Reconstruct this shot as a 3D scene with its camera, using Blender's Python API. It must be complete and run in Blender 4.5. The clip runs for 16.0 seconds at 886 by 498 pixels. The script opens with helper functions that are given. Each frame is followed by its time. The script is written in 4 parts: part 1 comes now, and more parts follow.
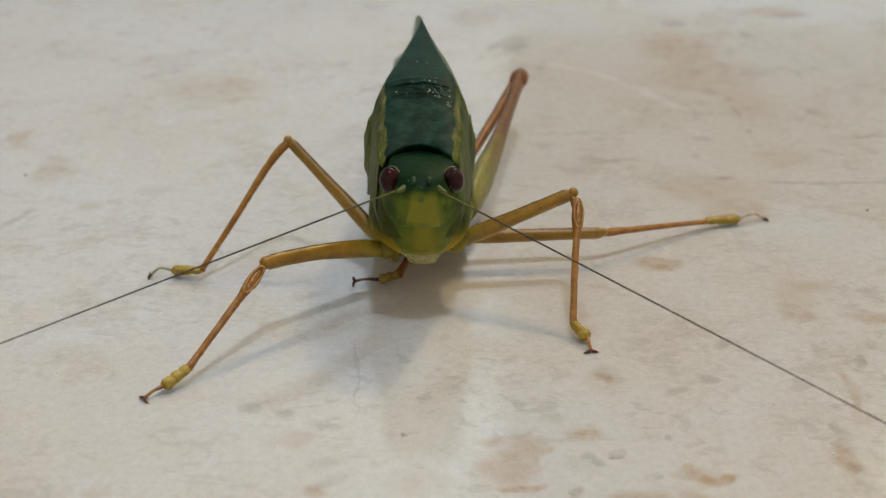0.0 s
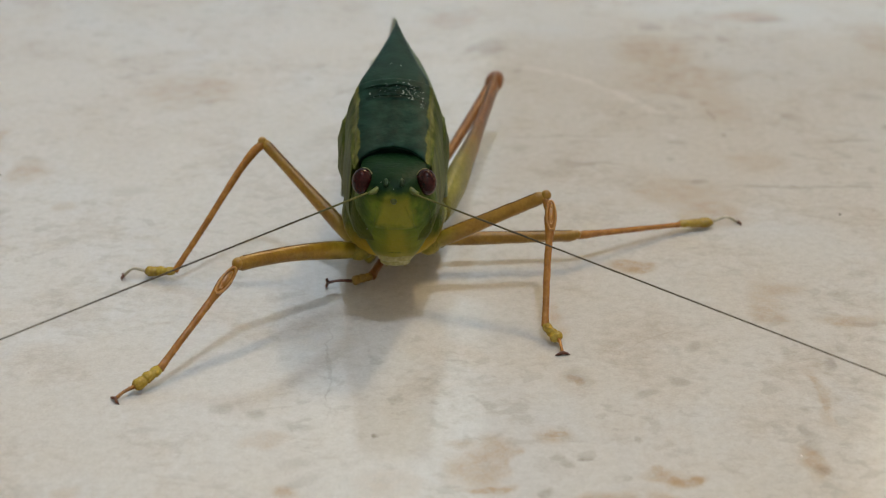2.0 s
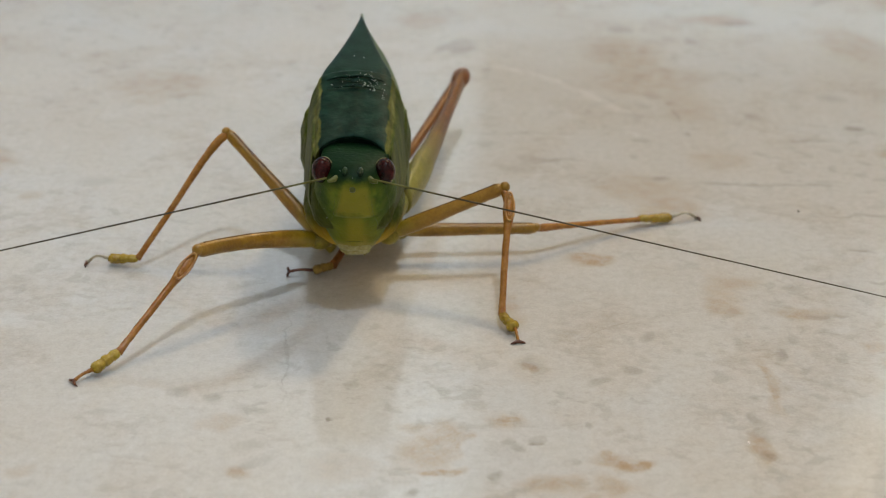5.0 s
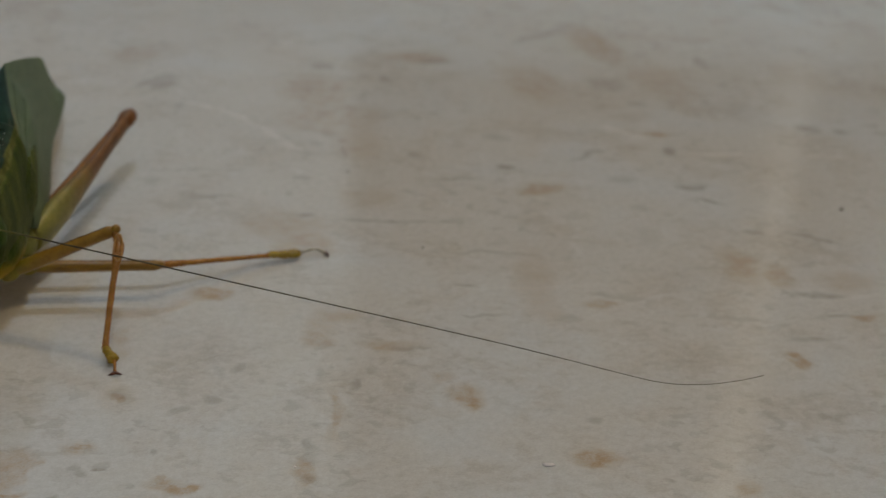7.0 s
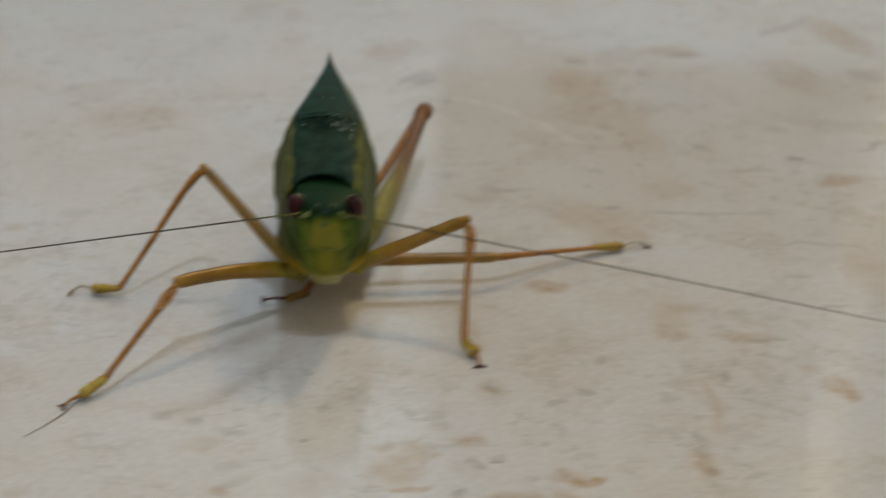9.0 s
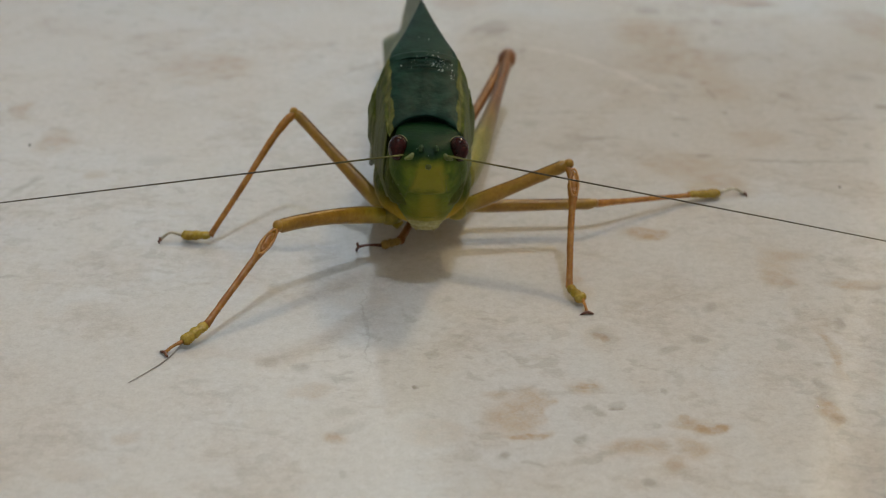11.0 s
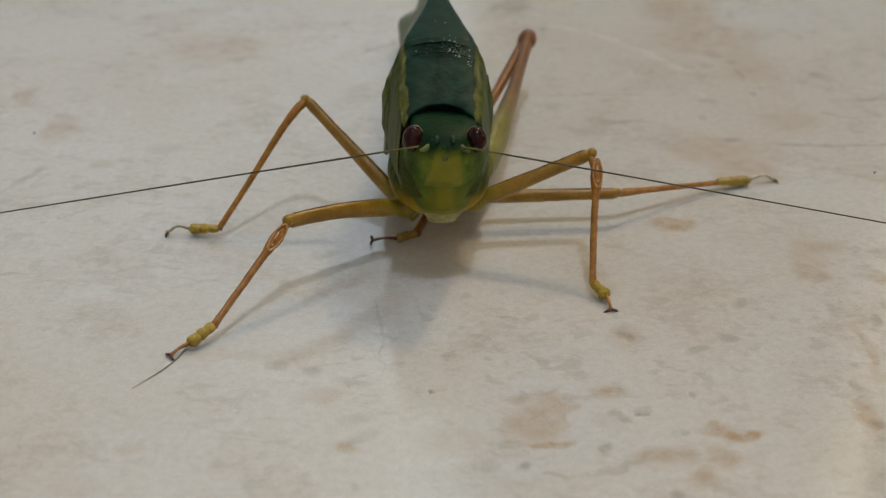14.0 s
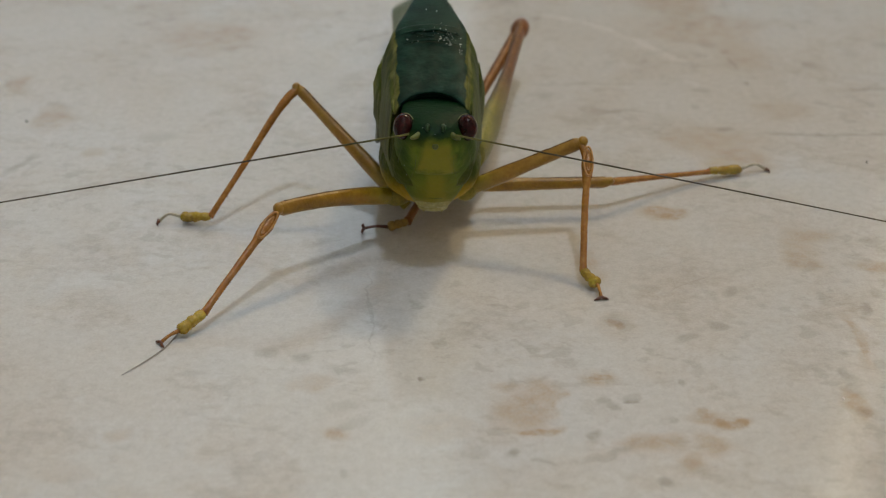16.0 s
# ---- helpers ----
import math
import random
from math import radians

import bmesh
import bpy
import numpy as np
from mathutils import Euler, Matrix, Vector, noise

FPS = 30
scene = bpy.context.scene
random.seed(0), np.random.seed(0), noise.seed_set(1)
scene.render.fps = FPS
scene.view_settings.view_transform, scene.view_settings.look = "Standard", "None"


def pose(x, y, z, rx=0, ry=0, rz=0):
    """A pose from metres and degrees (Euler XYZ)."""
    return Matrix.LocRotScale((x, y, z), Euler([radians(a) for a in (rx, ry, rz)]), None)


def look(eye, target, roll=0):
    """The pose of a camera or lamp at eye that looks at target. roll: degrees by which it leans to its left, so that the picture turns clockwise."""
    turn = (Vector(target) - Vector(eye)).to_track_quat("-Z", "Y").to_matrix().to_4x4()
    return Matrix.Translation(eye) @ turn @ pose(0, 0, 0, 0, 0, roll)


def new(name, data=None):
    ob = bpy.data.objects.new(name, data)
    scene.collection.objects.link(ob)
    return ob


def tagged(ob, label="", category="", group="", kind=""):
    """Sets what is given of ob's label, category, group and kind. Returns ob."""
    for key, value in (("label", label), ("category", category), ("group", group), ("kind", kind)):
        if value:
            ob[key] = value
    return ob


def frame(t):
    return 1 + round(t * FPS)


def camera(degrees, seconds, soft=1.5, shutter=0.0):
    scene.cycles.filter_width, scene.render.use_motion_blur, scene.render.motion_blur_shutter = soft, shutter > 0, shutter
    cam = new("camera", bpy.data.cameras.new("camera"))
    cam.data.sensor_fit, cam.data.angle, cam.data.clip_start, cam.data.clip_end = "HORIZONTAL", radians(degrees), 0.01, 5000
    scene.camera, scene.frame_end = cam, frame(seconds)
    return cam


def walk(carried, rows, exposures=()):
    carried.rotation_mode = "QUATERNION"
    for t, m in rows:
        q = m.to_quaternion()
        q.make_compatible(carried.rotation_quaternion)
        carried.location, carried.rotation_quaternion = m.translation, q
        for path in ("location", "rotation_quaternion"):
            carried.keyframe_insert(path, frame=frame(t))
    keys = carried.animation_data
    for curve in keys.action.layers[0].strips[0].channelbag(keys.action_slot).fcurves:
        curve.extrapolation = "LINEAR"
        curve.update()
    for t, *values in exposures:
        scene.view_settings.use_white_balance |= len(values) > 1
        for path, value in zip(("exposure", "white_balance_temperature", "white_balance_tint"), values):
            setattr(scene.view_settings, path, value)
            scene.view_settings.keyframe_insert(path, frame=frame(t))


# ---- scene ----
# ---------------------------------------------------------------- camera
cam = camera(34.0, 16.0, soft=1.2, shutter=0.6)
cam.data.dof.use_dof = True
cam.data.dof.focus_distance = 0.104
cam.data.dof.aperture_fstop = 54.0
PATH = [
    (0, (0.00152, -0.09223, 0.05272), (0.00028, -0.00276, 0.00805), 0.20),
    (0.5, (0.00156, -0.09215, 0.05245), (0.00102, -0.00279, 0.00755), 0.76),
    (1, (0.00206, -0.09226, 0.05265), (0.00149, -0.00273, 0.00811), 0.57),
    (1.5, (0.00268, -0.09249, 0.05270), (0.00264, -0.00286, 0.00837), 0.73),
    (2, (0.00232, -0.09246, 0.05275), (0.00221, -0.00289, 0.00828), 0.76),
    (2.5, (0.00264, -0.09250, 0.05261), (0.00351, -0.00308, 0.00785), 1.55),
    (3, (0.00251, -0.09262, 0.05291), (0.00242, -0.00281, 0.00894), 0.84),
    (5.3, (0.00452, -0.09441, 0.05187), (0.00576, -0.00449, 0.00813), 1.91),
    (5.5, (0.00440, -0.09365, 0.05213), (0.00629, -0.00403, 0.00782), 2.03),
    (5.8, (0.00733, -0.09609, 0.05183), (0.01245, -0.00542, 0.00996), 2.29),
    (6, (0.01401, -0.09917, 0.05802), (0.02164, -0.00960, 0.01423), 4.07),
    (6.2, (0.02173, -0.10107, 0.05882), (0.03072, -0.01134, 0.01560), 3.81),
    (6.5, (0.02770, -0.10288, 0.06082), (0.03669, -0.01316, 0.01759), 3.90),
    (7, (0.02655, -0.10282, 0.06029), (0.03513, -0.01319, 0.01679), 3.95),
    (7.5, (0.02340, -0.10210, 0.05959), (0.03235, -0.01250, 0.01610), 4.27),
    (8, (0.01879, -0.10202, 0.05969), (0.02788, -0.01219, 0.01670), 4.09),
    (8.5, (0.01299, -0.10143, 0.05880), (0.02082, -0.01140, 0.01599), 3.37),
    (8.8, (0.00736, -0.10081, 0.05719), (0.01381, -0.01052, 0.01469), 3.13),
    (9, (0.00384, -0.10016, 0.05640), (0.00740, -0.00994, 0.01341), 2.12),
    (9.2, (-0.00179, -0.09877, 0.05363), (0.00191, -0.00840, 0.01097), 2.30),
    (9.5, (-0.00342, -0.09877, 0.05420), (-0.00063, -0.00869, 0.01085), 1.54),
    (10, (-0.00363, -0.09813, 0.05337), (-0.00111, -0.00834, 0.00941), 1.63),
    (10.2, (-0.00333, -0.09813, 0.05293), (-0.00053, -0.00851, 0.00863), 1.90),
    (12.3, (-0.00295, -0.09562, 0.05348), (-0.00010, -0.00656, 0.00809), 1.81),
    (12.5, (-0.00231, -0.09439, 0.05371), (0.00025, -0.00631, 0.00644), 1.69),
    (13, (-0.00228, -0.09309, 0.05344), (-0.00042, -0.00461, 0.00687), 1.57),
    (13.5, (-0.00228, -0.09275, 0.05290), (-0.00046, -0.00438, 0.00613), 1.65),
    (14, (-0.00269, -0.09294, 0.05267), (-0.00136, -0.00462, 0.00579), 1.19),
    (14.5, (-0.00300, -0.09313, 0.05262), (-0.00189, -0.00489, 0.00558), 0.84),
    (15, (-0.00276, -0.09313, 0.05251), (-0.00155, -0.00501, 0.00526), 0.95),
    (15.5, (-0.00223, -0.09316, 0.05249), (-0.00092, -0.00504, 0.00523), 1.16),
    (16, (-0.00208, -0.09316, 0.05242), (-0.00067, -0.00508, 0.00509), 1.29),
]
EXPOSURES = [(0.0, 0.00), (5.4, -0.02), (6.0, -0.17), (6.3, -0.32), (6.6, -0.65), (7.0, -0.95), (7.5, -0.97),
             (8.0, -0.89), (8.4, -0.55), (9.0, -0.37), (9.6, -0.31), (10.2, -0.27), (12.3, -0.27), (14.0, -0.27), (15.0, -0.29), (16.0, -0.35)]
walk(cam, [(t, look(eye, target, roll)) for t, eye, target, roll in PATH], EXPOSURES)

# ---------------------------------------------------------------- light
world = bpy.data.worlds.new("room_light")
scene.world = world
world.use_nodes = True
world.node_tree.nodes["Background"].inputs[0].default_value = (0.010, 0.012, 0.018, 1)
world.node_tree.nodes["Background"].inputs[1].default_value = 1.0


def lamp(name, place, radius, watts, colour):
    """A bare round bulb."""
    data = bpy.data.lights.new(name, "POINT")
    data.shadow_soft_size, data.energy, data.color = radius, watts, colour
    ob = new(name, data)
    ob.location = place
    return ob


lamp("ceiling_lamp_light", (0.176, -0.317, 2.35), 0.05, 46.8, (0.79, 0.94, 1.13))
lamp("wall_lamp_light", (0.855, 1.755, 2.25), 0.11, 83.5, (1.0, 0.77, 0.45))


# ---------------------------------------------------------------- materials
def nodes_of(name):
    m = bpy.data.materials.new(name)
    m.use_nodes = True
    t = m.node_tree
    return m, t, t.nodes["Principled BSDF"]


def noise_node(t, scale, detail=4.0, rough=0.55, stretch=None, distortion=0.0):
    co = t.nodes.new("ShaderNodeTexCoord")
    n = t.nodes.new("ShaderNodeTexNoise")
    n.inputs["Scale"].default_value = scale
    n.inputs["Detail"].default_value = detail
    n.inputs["Roughness"].default_value = rough
    n.inputs["Distortion"].default_value = distortion
    out = co.outputs["Object"]
    if stretch:
        mp = t.nodes.new("ShaderNodeMapping")
        mp.inputs["Scale"].default_value = stretch
        t.links.new(out, mp.inputs[0])
        out = mp.outputs[0]
    t.links.new(out, n.inputs["Vector"])
    return n.outputs["Fac"]


def ramp(t, fac, stops):
    r = t.nodes.new("ShaderNodeValToRGB")
    while len(r.color_ramp.elements) < len(stops):
        r.color_ramp.elements.new(0.5)
    for e, (p, c) in zip(r.color_ramp.elements, stops):
        e.position, e.color = p, (*c, 1)
    t.links.new(fac, r.inputs[0])
    return r.outputs[0]


def mix(t, fac, a, b, mode="MIX"):
    m = t.nodes.new("ShaderNodeMix")
    m.data_type, m.blend_type = "RGBA", mode
    for sock, v in ((m.inputs[0], fac), (m.inputs[6], a), (m.inputs[7], b)):
        if isinstance(v, (int, float)):
            sock.default_value = v
        elif isinstance(v, tuple):
            sock.default_value = (*v, 1)
        else:
            t.links.new(v, sock)
    return m.outputs[2]


def math_node(t, op, a, b=0.0, c=0.0):
    m = t.nodes.new("ShaderNodeMath")
    m.operation = op
    for sock, v in zip(m.inputs, (a, b, c)):
        if isinstance(v, (int, float)):
            sock.default_value = v
        else:
            t.links.new(v, sock)
    return m.outputs[0]


def bump(t, bsdf, height, distance, strength=0.5):
    b = t.nodes.new("ShaderNodeBump")
    b.inputs["Strength"].default_value = strength
    b.inputs["Distance"].default_value = distance
    t.links.new(height, b.inputs["Height"])
    t.links.new(b.outputs[0], bsdf.inputs["Normal"])


def cuticle(name, dark, mid, light, scale=900.0, rough=0.4, relief=0.00006, sss=0.0, stretch=None, coat=0.0, fine=5200.0, spec=0.4):
    """Insect skin: mottled at two scales, finely pitted."""
    m, t, b = nodes_of(name)
    big = noise_node(t, scale, 3, stretch=stretch)
    small = noise_node(t, fine, 3)
    both = math_node(t, "MULTIPLY_ADD", small, 0.35, math_node(t, "MULTIPLY", big, 0.65))
    t.links.new(ramp(t, both, [(0.34, dark), (0.5, mid), (0.66, light)]), b.inputs["Base Color"])
    b.inputs["Roughness"].default_value = rough
    b.inputs["Specular IOR Level"].default_value = spec
    if sss:
        b.inputs["Subsurface Weight"].default_value = sss
        b.inputs["Subsurface Radius"].default_value = (0.6, 0.9, 0.3)
        b.inputs["Subsurface Scale"].default_value = 0.0006
    b.inputs["Coat Weight"].default_value = coat
    b.inputs["Coat Roughness"].default_value = 0.25
    bump(t, b, small, relief, 0.6)
    return m


TEAL = cuticle("teal_cuticle", (0.004, 0.018, 0.012), (0.008, 0.030, 0.020), (0.015, 0.046, 0.032), 700, 0.40, 0.00004, spec=0.09)
WAX_GLINT = cuticle("pale_wax_and_glint", (0.30, 0.37, 0.34), (0.45, 0.52, 0.48), (0.6, 0.66, 0.62), 2500, 0.3, spec=0.5)
def flank_material(low=(0.072, 0.086, 0.011), z0=0.0100, z1=0.0055):
    """Dark olive flank, clearer yellow-green low down, with upright streaks."""
    m = cuticle("olive_flank", (0.024, 0.038, 0.006), (0.054, 0.072, 0.011), (0.115, 0.130, 0.026), 600, 0.5, 0.00004, sss=0.15, spec=0.08, stretch=(1, 1.6, 0.35))
    t, b = m.node_tree, m.node_tree.nodes["Principled BSDF"]
    base = b.inputs["Base Color"].links[0].from_socket
    co, xyz = t.nodes.new("ShaderNodeTexCoord"), t.nodes.new("ShaderNodeSeparateXYZ")
    t.links.new(co.outputs["Object"], xyz.inputs[0])
    s = t.nodes.new("ShaderNodeMapRange")
    s.interpolation_type = "SMOOTHSTEP"
    s.inputs[1].default_value, s.inputs[2].default_value = z0, z1
    t.links.new(math_node(t, "MULTIPLY_ADD", noise_node(t, 500, 3), 0.002, xyz.outputs[2]), s.inputs[0])
    bump(t, b, math_node(t, "MULTIPLY_ADD", noise_node(t, 320, 4, 0.6, stretch=(1, 1.3, 0.6), distortion=0.6), 1.0, math_node(t, "MULTIPLY", noise_node(t, 3000, 3), 0.12)), 0.0007, 0.8)
    t.links.new(mix(t, s.outputs[0], base, low), b.inputs["Base Color"])
    return m


FLANK = flank_material()
BELLY = flank_material((0.46, 0.30, 0.030), 0.0076, 0.0050)
BELLY.name = "golden_belly"
BELLY.node_tree.nodes["Principled BSDF"].inputs["Subsurface Weight"].default_value = 0.7
BELLY.node_tree.nodes["Principled BSDF"].inputs["Subsurface Scale"].default_value = 0.002
GOLD = cuticle("golden_brown_belly", (0.24, 0.13, 0.016), (0.36, 0.21, 0.030), (0.48, 0.30, 0.06), 700, 0.5, sss=0.6, spec=0.2)
THORAX = cuticle("yellow_green_cuticle", (0.125, 0.105, 0.008), (0.22, 0.175, 0.013), (0.33, 0.26, 0.03), 800, 0.42, sss=0.6)
def shield_material():
    """Neck shield: teal back, an uneven olive-yellow stripe along each side, olive flanks."""
    m = flank_material()
    m.name = "neck_shield"
    t, b = m.node_tree, m.node_tree.nodes["Principled BSDF"]
    flank = b.inputs["Base Color"].links[0].from_socket
    co, xyz = t.nodes.new("ShaderNodeTexCoord"), t.nodes.new("ShaderNodeSeparateXYZ")
    t.links.new(co.outputs["Object"], xyz.inputs[0])
    x, y = (math_node(t, "MULTIPLY", xyz.outputs[i], 1000.0) for i in (0, 1))
    side = math_node(t, "ABSOLUTE", math_node(t, "MULTIPLY_ADD", y, 0.016, math_node(t, "ADD", x, 1.5)))
    d = math_node(t, "MULTIPLY_ADD", y, -0.036, side)
    d = math_node(t, "MULTIPLY_ADD", math_node(t, "SUBTRACT", noise_node(t, 650, 4), 0.5), 0.9, d)

    def step(lo, hi):
        s = t.nodes.new("ShaderNodeMapRange")
        s.interpolation_type = "SMOOTHSTEP"
        s.inputs[1].default_value, s.inputs[2].default_value = lo, hi
        t.links.new(d, s.inputs[0])
        return s.outputs[0]

    teal = ramp(t, noise_node(t, 900, 4), [(0.34, (0.004, 0.018, 0.012)), (0.5, (0.008, 0.030, 0.020)), (0.66, (0.015, 0.046, 0.032))])
    stripe = ramp(t, noise_node(t, 800, 4), [(0.34, (0.060, 0.068, 0.014)), (0.5, (0.115, 0.118, 0.028)), (0.66, (0.20, 0.195, 0.062))])
    c = mix(t, step(2.18, 2.34), teal, stripe)
    t.links.new(mix(t, step(2.52, 2.78), c, flank), b.inputs["Base Color"])
    bump(t, b, math_node(t, "MULTIPLY_ADD", noise_node(t, 380, 3), 1.0, math_node(t, "MULTIPLY", noise_node(t, 2600, 3), 0.25)), 0.00022, 0.7)
    return m


NECK_SHIELD = shield_material()
PALE_WING = cuticle("pale_grey_green_wing", (0.085, 0.105, 0.055), (0.125, 0.150, 0.088), (0.18, 0.205, 0.13), 500, 0.5, 0.00010, stretch=(3, 0.6, 3))
WING_SIDE = cuticle("wing_side_green", (0.048, 0.084, 0.034), (0.074, 0.118, 0.050), (0.112, 0.158, 0.076), 500, 0.5, 0.00010, stretch=(3, 0.6, 3))
WING_RIM = cuticle("pale_wing_rim", (0.20, 0.225, 0.14), (0.28, 0.31, 0.20), (0.36, 0.39, 0.28), 900, 0.45)
STRIPE = cuticle("yellow_stripe", (0.042, 0.055, 0.014), (0.090, 0.098, 0.024), (0.18, 0.175, 0.055), 900, 0.45, spec=0.25)
def femur_material():
    """Golden brown thigh, clearer yellow-green where it joins the trunk."""
    m = cuticle("olive_brown_leg", (0.235, 0.115, 0.008), (0.295, 0.150, 0.011), (0.37, 0.20, 0.02), 800, 0.28, 0.00010, sss=0.2, spec=0.5, fine=3800)
    t, b = m.node_tree, m.node_tree.nodes["Principled BSDF"]
    base = b.inputs["Base Color"].links[0].from_socket
    co, xyz = t.nodes.new("ShaderNodeTexCoord"), t.nodes.new("ShaderNodeSeparateXYZ")
    t.links.new(co.outputs["Object"], xyz.inputs[0])
    side = math_node(t, "ABSOLUTE", math_node(t, "ADD", xyz.outputs[0], 0.0015))
    s = t.nodes.new("ShaderNodeMapRange")
    s.interpolation_type = "SMOOTHSTEP"
    s.inputs[1].default_value, s.inputs[2].default_value = 0.0034, 0.0066
    t.links.new(math_node(t, "MULTIPLY_ADD", noise_node(t, 500, 3), 0.002, side), s.inputs[0])
    root = ramp(t, noise_node(t, 800, 4), [(0.35, (0.20, 0.165, 0.010)), (0.65, (0.34, 0.27, 0.026))])
    t.links.new(mix(t, s.outputs[0], root, base), b.inputs["Base Color"])
    return m


FEMUR = femur_material()
KEEL = cuticle("dark_keel", (0.07, 0.028, 0.005), (0.12, 0.055, 0.008), (0.22, 0.11, 0.018), 2500, 0.4)
SUTURE = cuticle("dark_green_seam", (0.030, 0.052, 0.006), (0.050, 0.080, 0.008), (0.085, 0.115, 0.012), 1500, 0.45)
SCAPE = cuticle("pale_green_socket", (0.042, 0.070, 0.009), (0.085, 0.105, 0.018), (0.15, 0.165, 0.042), 900, 0.38, sss=0.15)
CROWN_BUMP = cuticle("dark_green_crown", (0.012, 0.034, 0.012), (0.022, 0.055, 0.016), (0.04, 0.08, 0.026), 1500, 0.3)
PALE_JOINT = cuticle("pale_joint", (0.30, 0.26, 0.17), (0.42, 0.38, 0.28), (0.55, 0.51, 0.40), 1500, 0.35)
HIND_GREEN = cuticle("yellow_green_leg", (0.14, 0.145, 0.02), (0.22, 0.22, 0.035), (0.31, 0.30, 0.07), 700, 0.38, sss=0.15)
def hind_gradient():
    """Thigh of the hind leg: yellow-green at its base, reddish brown towards the knee."""
    m = cuticle("hind_thigh", (0.13, 0.120, 0.016), (0.20, 0.182, 0.028), (0.29, 0.26, 0.055), 700, 0.38, sss=0.1)
    t, b = m.node_tree, m.node_tree.nodes["Principled BSDF"]
    base = b.inputs["Base Color"].links[0].from_socket
    co, xyz = t.nodes.new("ShaderNodeTexCoord"), t.nodes.new("ShaderNodeSeparateXYZ")
    t.links.new(co.outputs["Object"], xyz.inputs[0])
    s = t.nodes.new("ShaderNodeMapRange")
    s.interpolation_type = "SMOOTHSTEP"
    s.inputs[1].default_value, s.inputs[2].default_value = 0.016, 0.030
    t.links.new(math_node(t, "MULTIPLY_ADD", noise_node(t, 500, 3), 0.004, xyz.outputs[1]), s.inputs[0])
    brown = ramp(t, noise_node(t, 900, 4), [(0.35, (0.120, 0.043, 0.007)), (0.65, (0.205, 0.079, 0.014))])
    t.links.new(mix(t, s.outputs[0], base, brown), b.inputs["Base Color"])
    return m


HIND_THIGH = hind_gradient()
HIND_SHIN = cuticle("orange_brown_hind_shin", (0.165, 0.058, 0.011), (0.220, 0.083, 0.016), (0.285, 0.118, 0.026), 900, 0.4, spec=0.3)
HIND_BROWN = cuticle("reddish_brown_leg", (0.115, 0.036, 0.010), (0.165, 0.056, 0.014), (0.225, 0.085, 0.022), 900, 0.42, spec=0.25)
TIBIA = cuticle("orange_brown_leg", (0.255, 0.098, 0.014), (0.33, 0.135, 0.021), (0.41, 0.185, 0.034), 900, 0.26, 0.00008, sss=0.2, spec=0.5, fine=3600)
DULL_FOOT = cuticle("dull_olive_foot", (0.16, 0.095, 0.014), (0.24, 0.145, 0.022), (0.32, 0.20, 0.042), 1200, 0.5)
TARSUS = cuticle("olive_yellow_foot", (0.22, 0.13, 0.010), (0.37, 0.245, 0.020), (0.54, 0.42, 0.07), 450, 0.25, 0.00012, sss=0.3, spec=0.5)
EAR = cuticle("pale_orange_ear", (0.28, 0.12, 0.02), (0.42, 0.19, 0.04), (0.55, 0.30, 0.08), 1500, 0.28, sss=0.2, spec=0.5)
CLAW = cuticle("dark_claw", (0.05, 0.015, 0.008), (0.10, 0.03, 0.015), (0.16, 0.06, 0.03), 2500, 0.3)
def feeler_material():
    """Pale yellowish at the root, dark along the thread."""
    m = cuticle("feeler", (0.036, 0.029, 0.018), (0.068, 0.055, 0.033), (0.12, 0.098, 0.06), 2500, 0.55, spec=0.12)
    t, b = m.node_tree, m.node_tree.nodes["Principled BSDF"]
    base = b.inputs["Base Color"].links[0].from_socket
    co, xyz = t.nodes.new("ShaderNodeTexCoord"), t.nodes.new("ShaderNodeSeparateXYZ")
    t.links.new(co.outputs["Object"], xyz.inputs[0])
    s = t.nodes.new("ShaderNodeMapRange")
    s.interpolation_type = "SMOOTHSTEP"
    s.inputs[1].default_value, s.inputs[2].default_value = 0.0, 0.0065
    t.links.new(xyz.outputs[0], s.inputs[0])
    t.links.new(mix(t, s.outputs[0], (0.13, 0.125, 0.035), base), b.inputs["Base Color"])
    return m


FEELER = feeler_material()
EYE = cuticle("dark_red_eye", (0.010, 0.0015, 0.002), (0.024, 0.003, 0.003), (0.050, 0.007, 0.006), 1500, 0.03, 0.000002, fine=9000, spec=0.24)
RIM = cuticle("pale_rim", (0.08, 0.09, 0.025), (0.17, 0.17, 0.06), (0.34, 0.32, 0.16), 700, 0.4)
LABRUM = cuticle("pale_mouth", (0.24, 0.21, 0.06), (0.42, 0.38, 0.16), (0.60, 0.56, 0.34), 700, 0.4, sss=0.3)


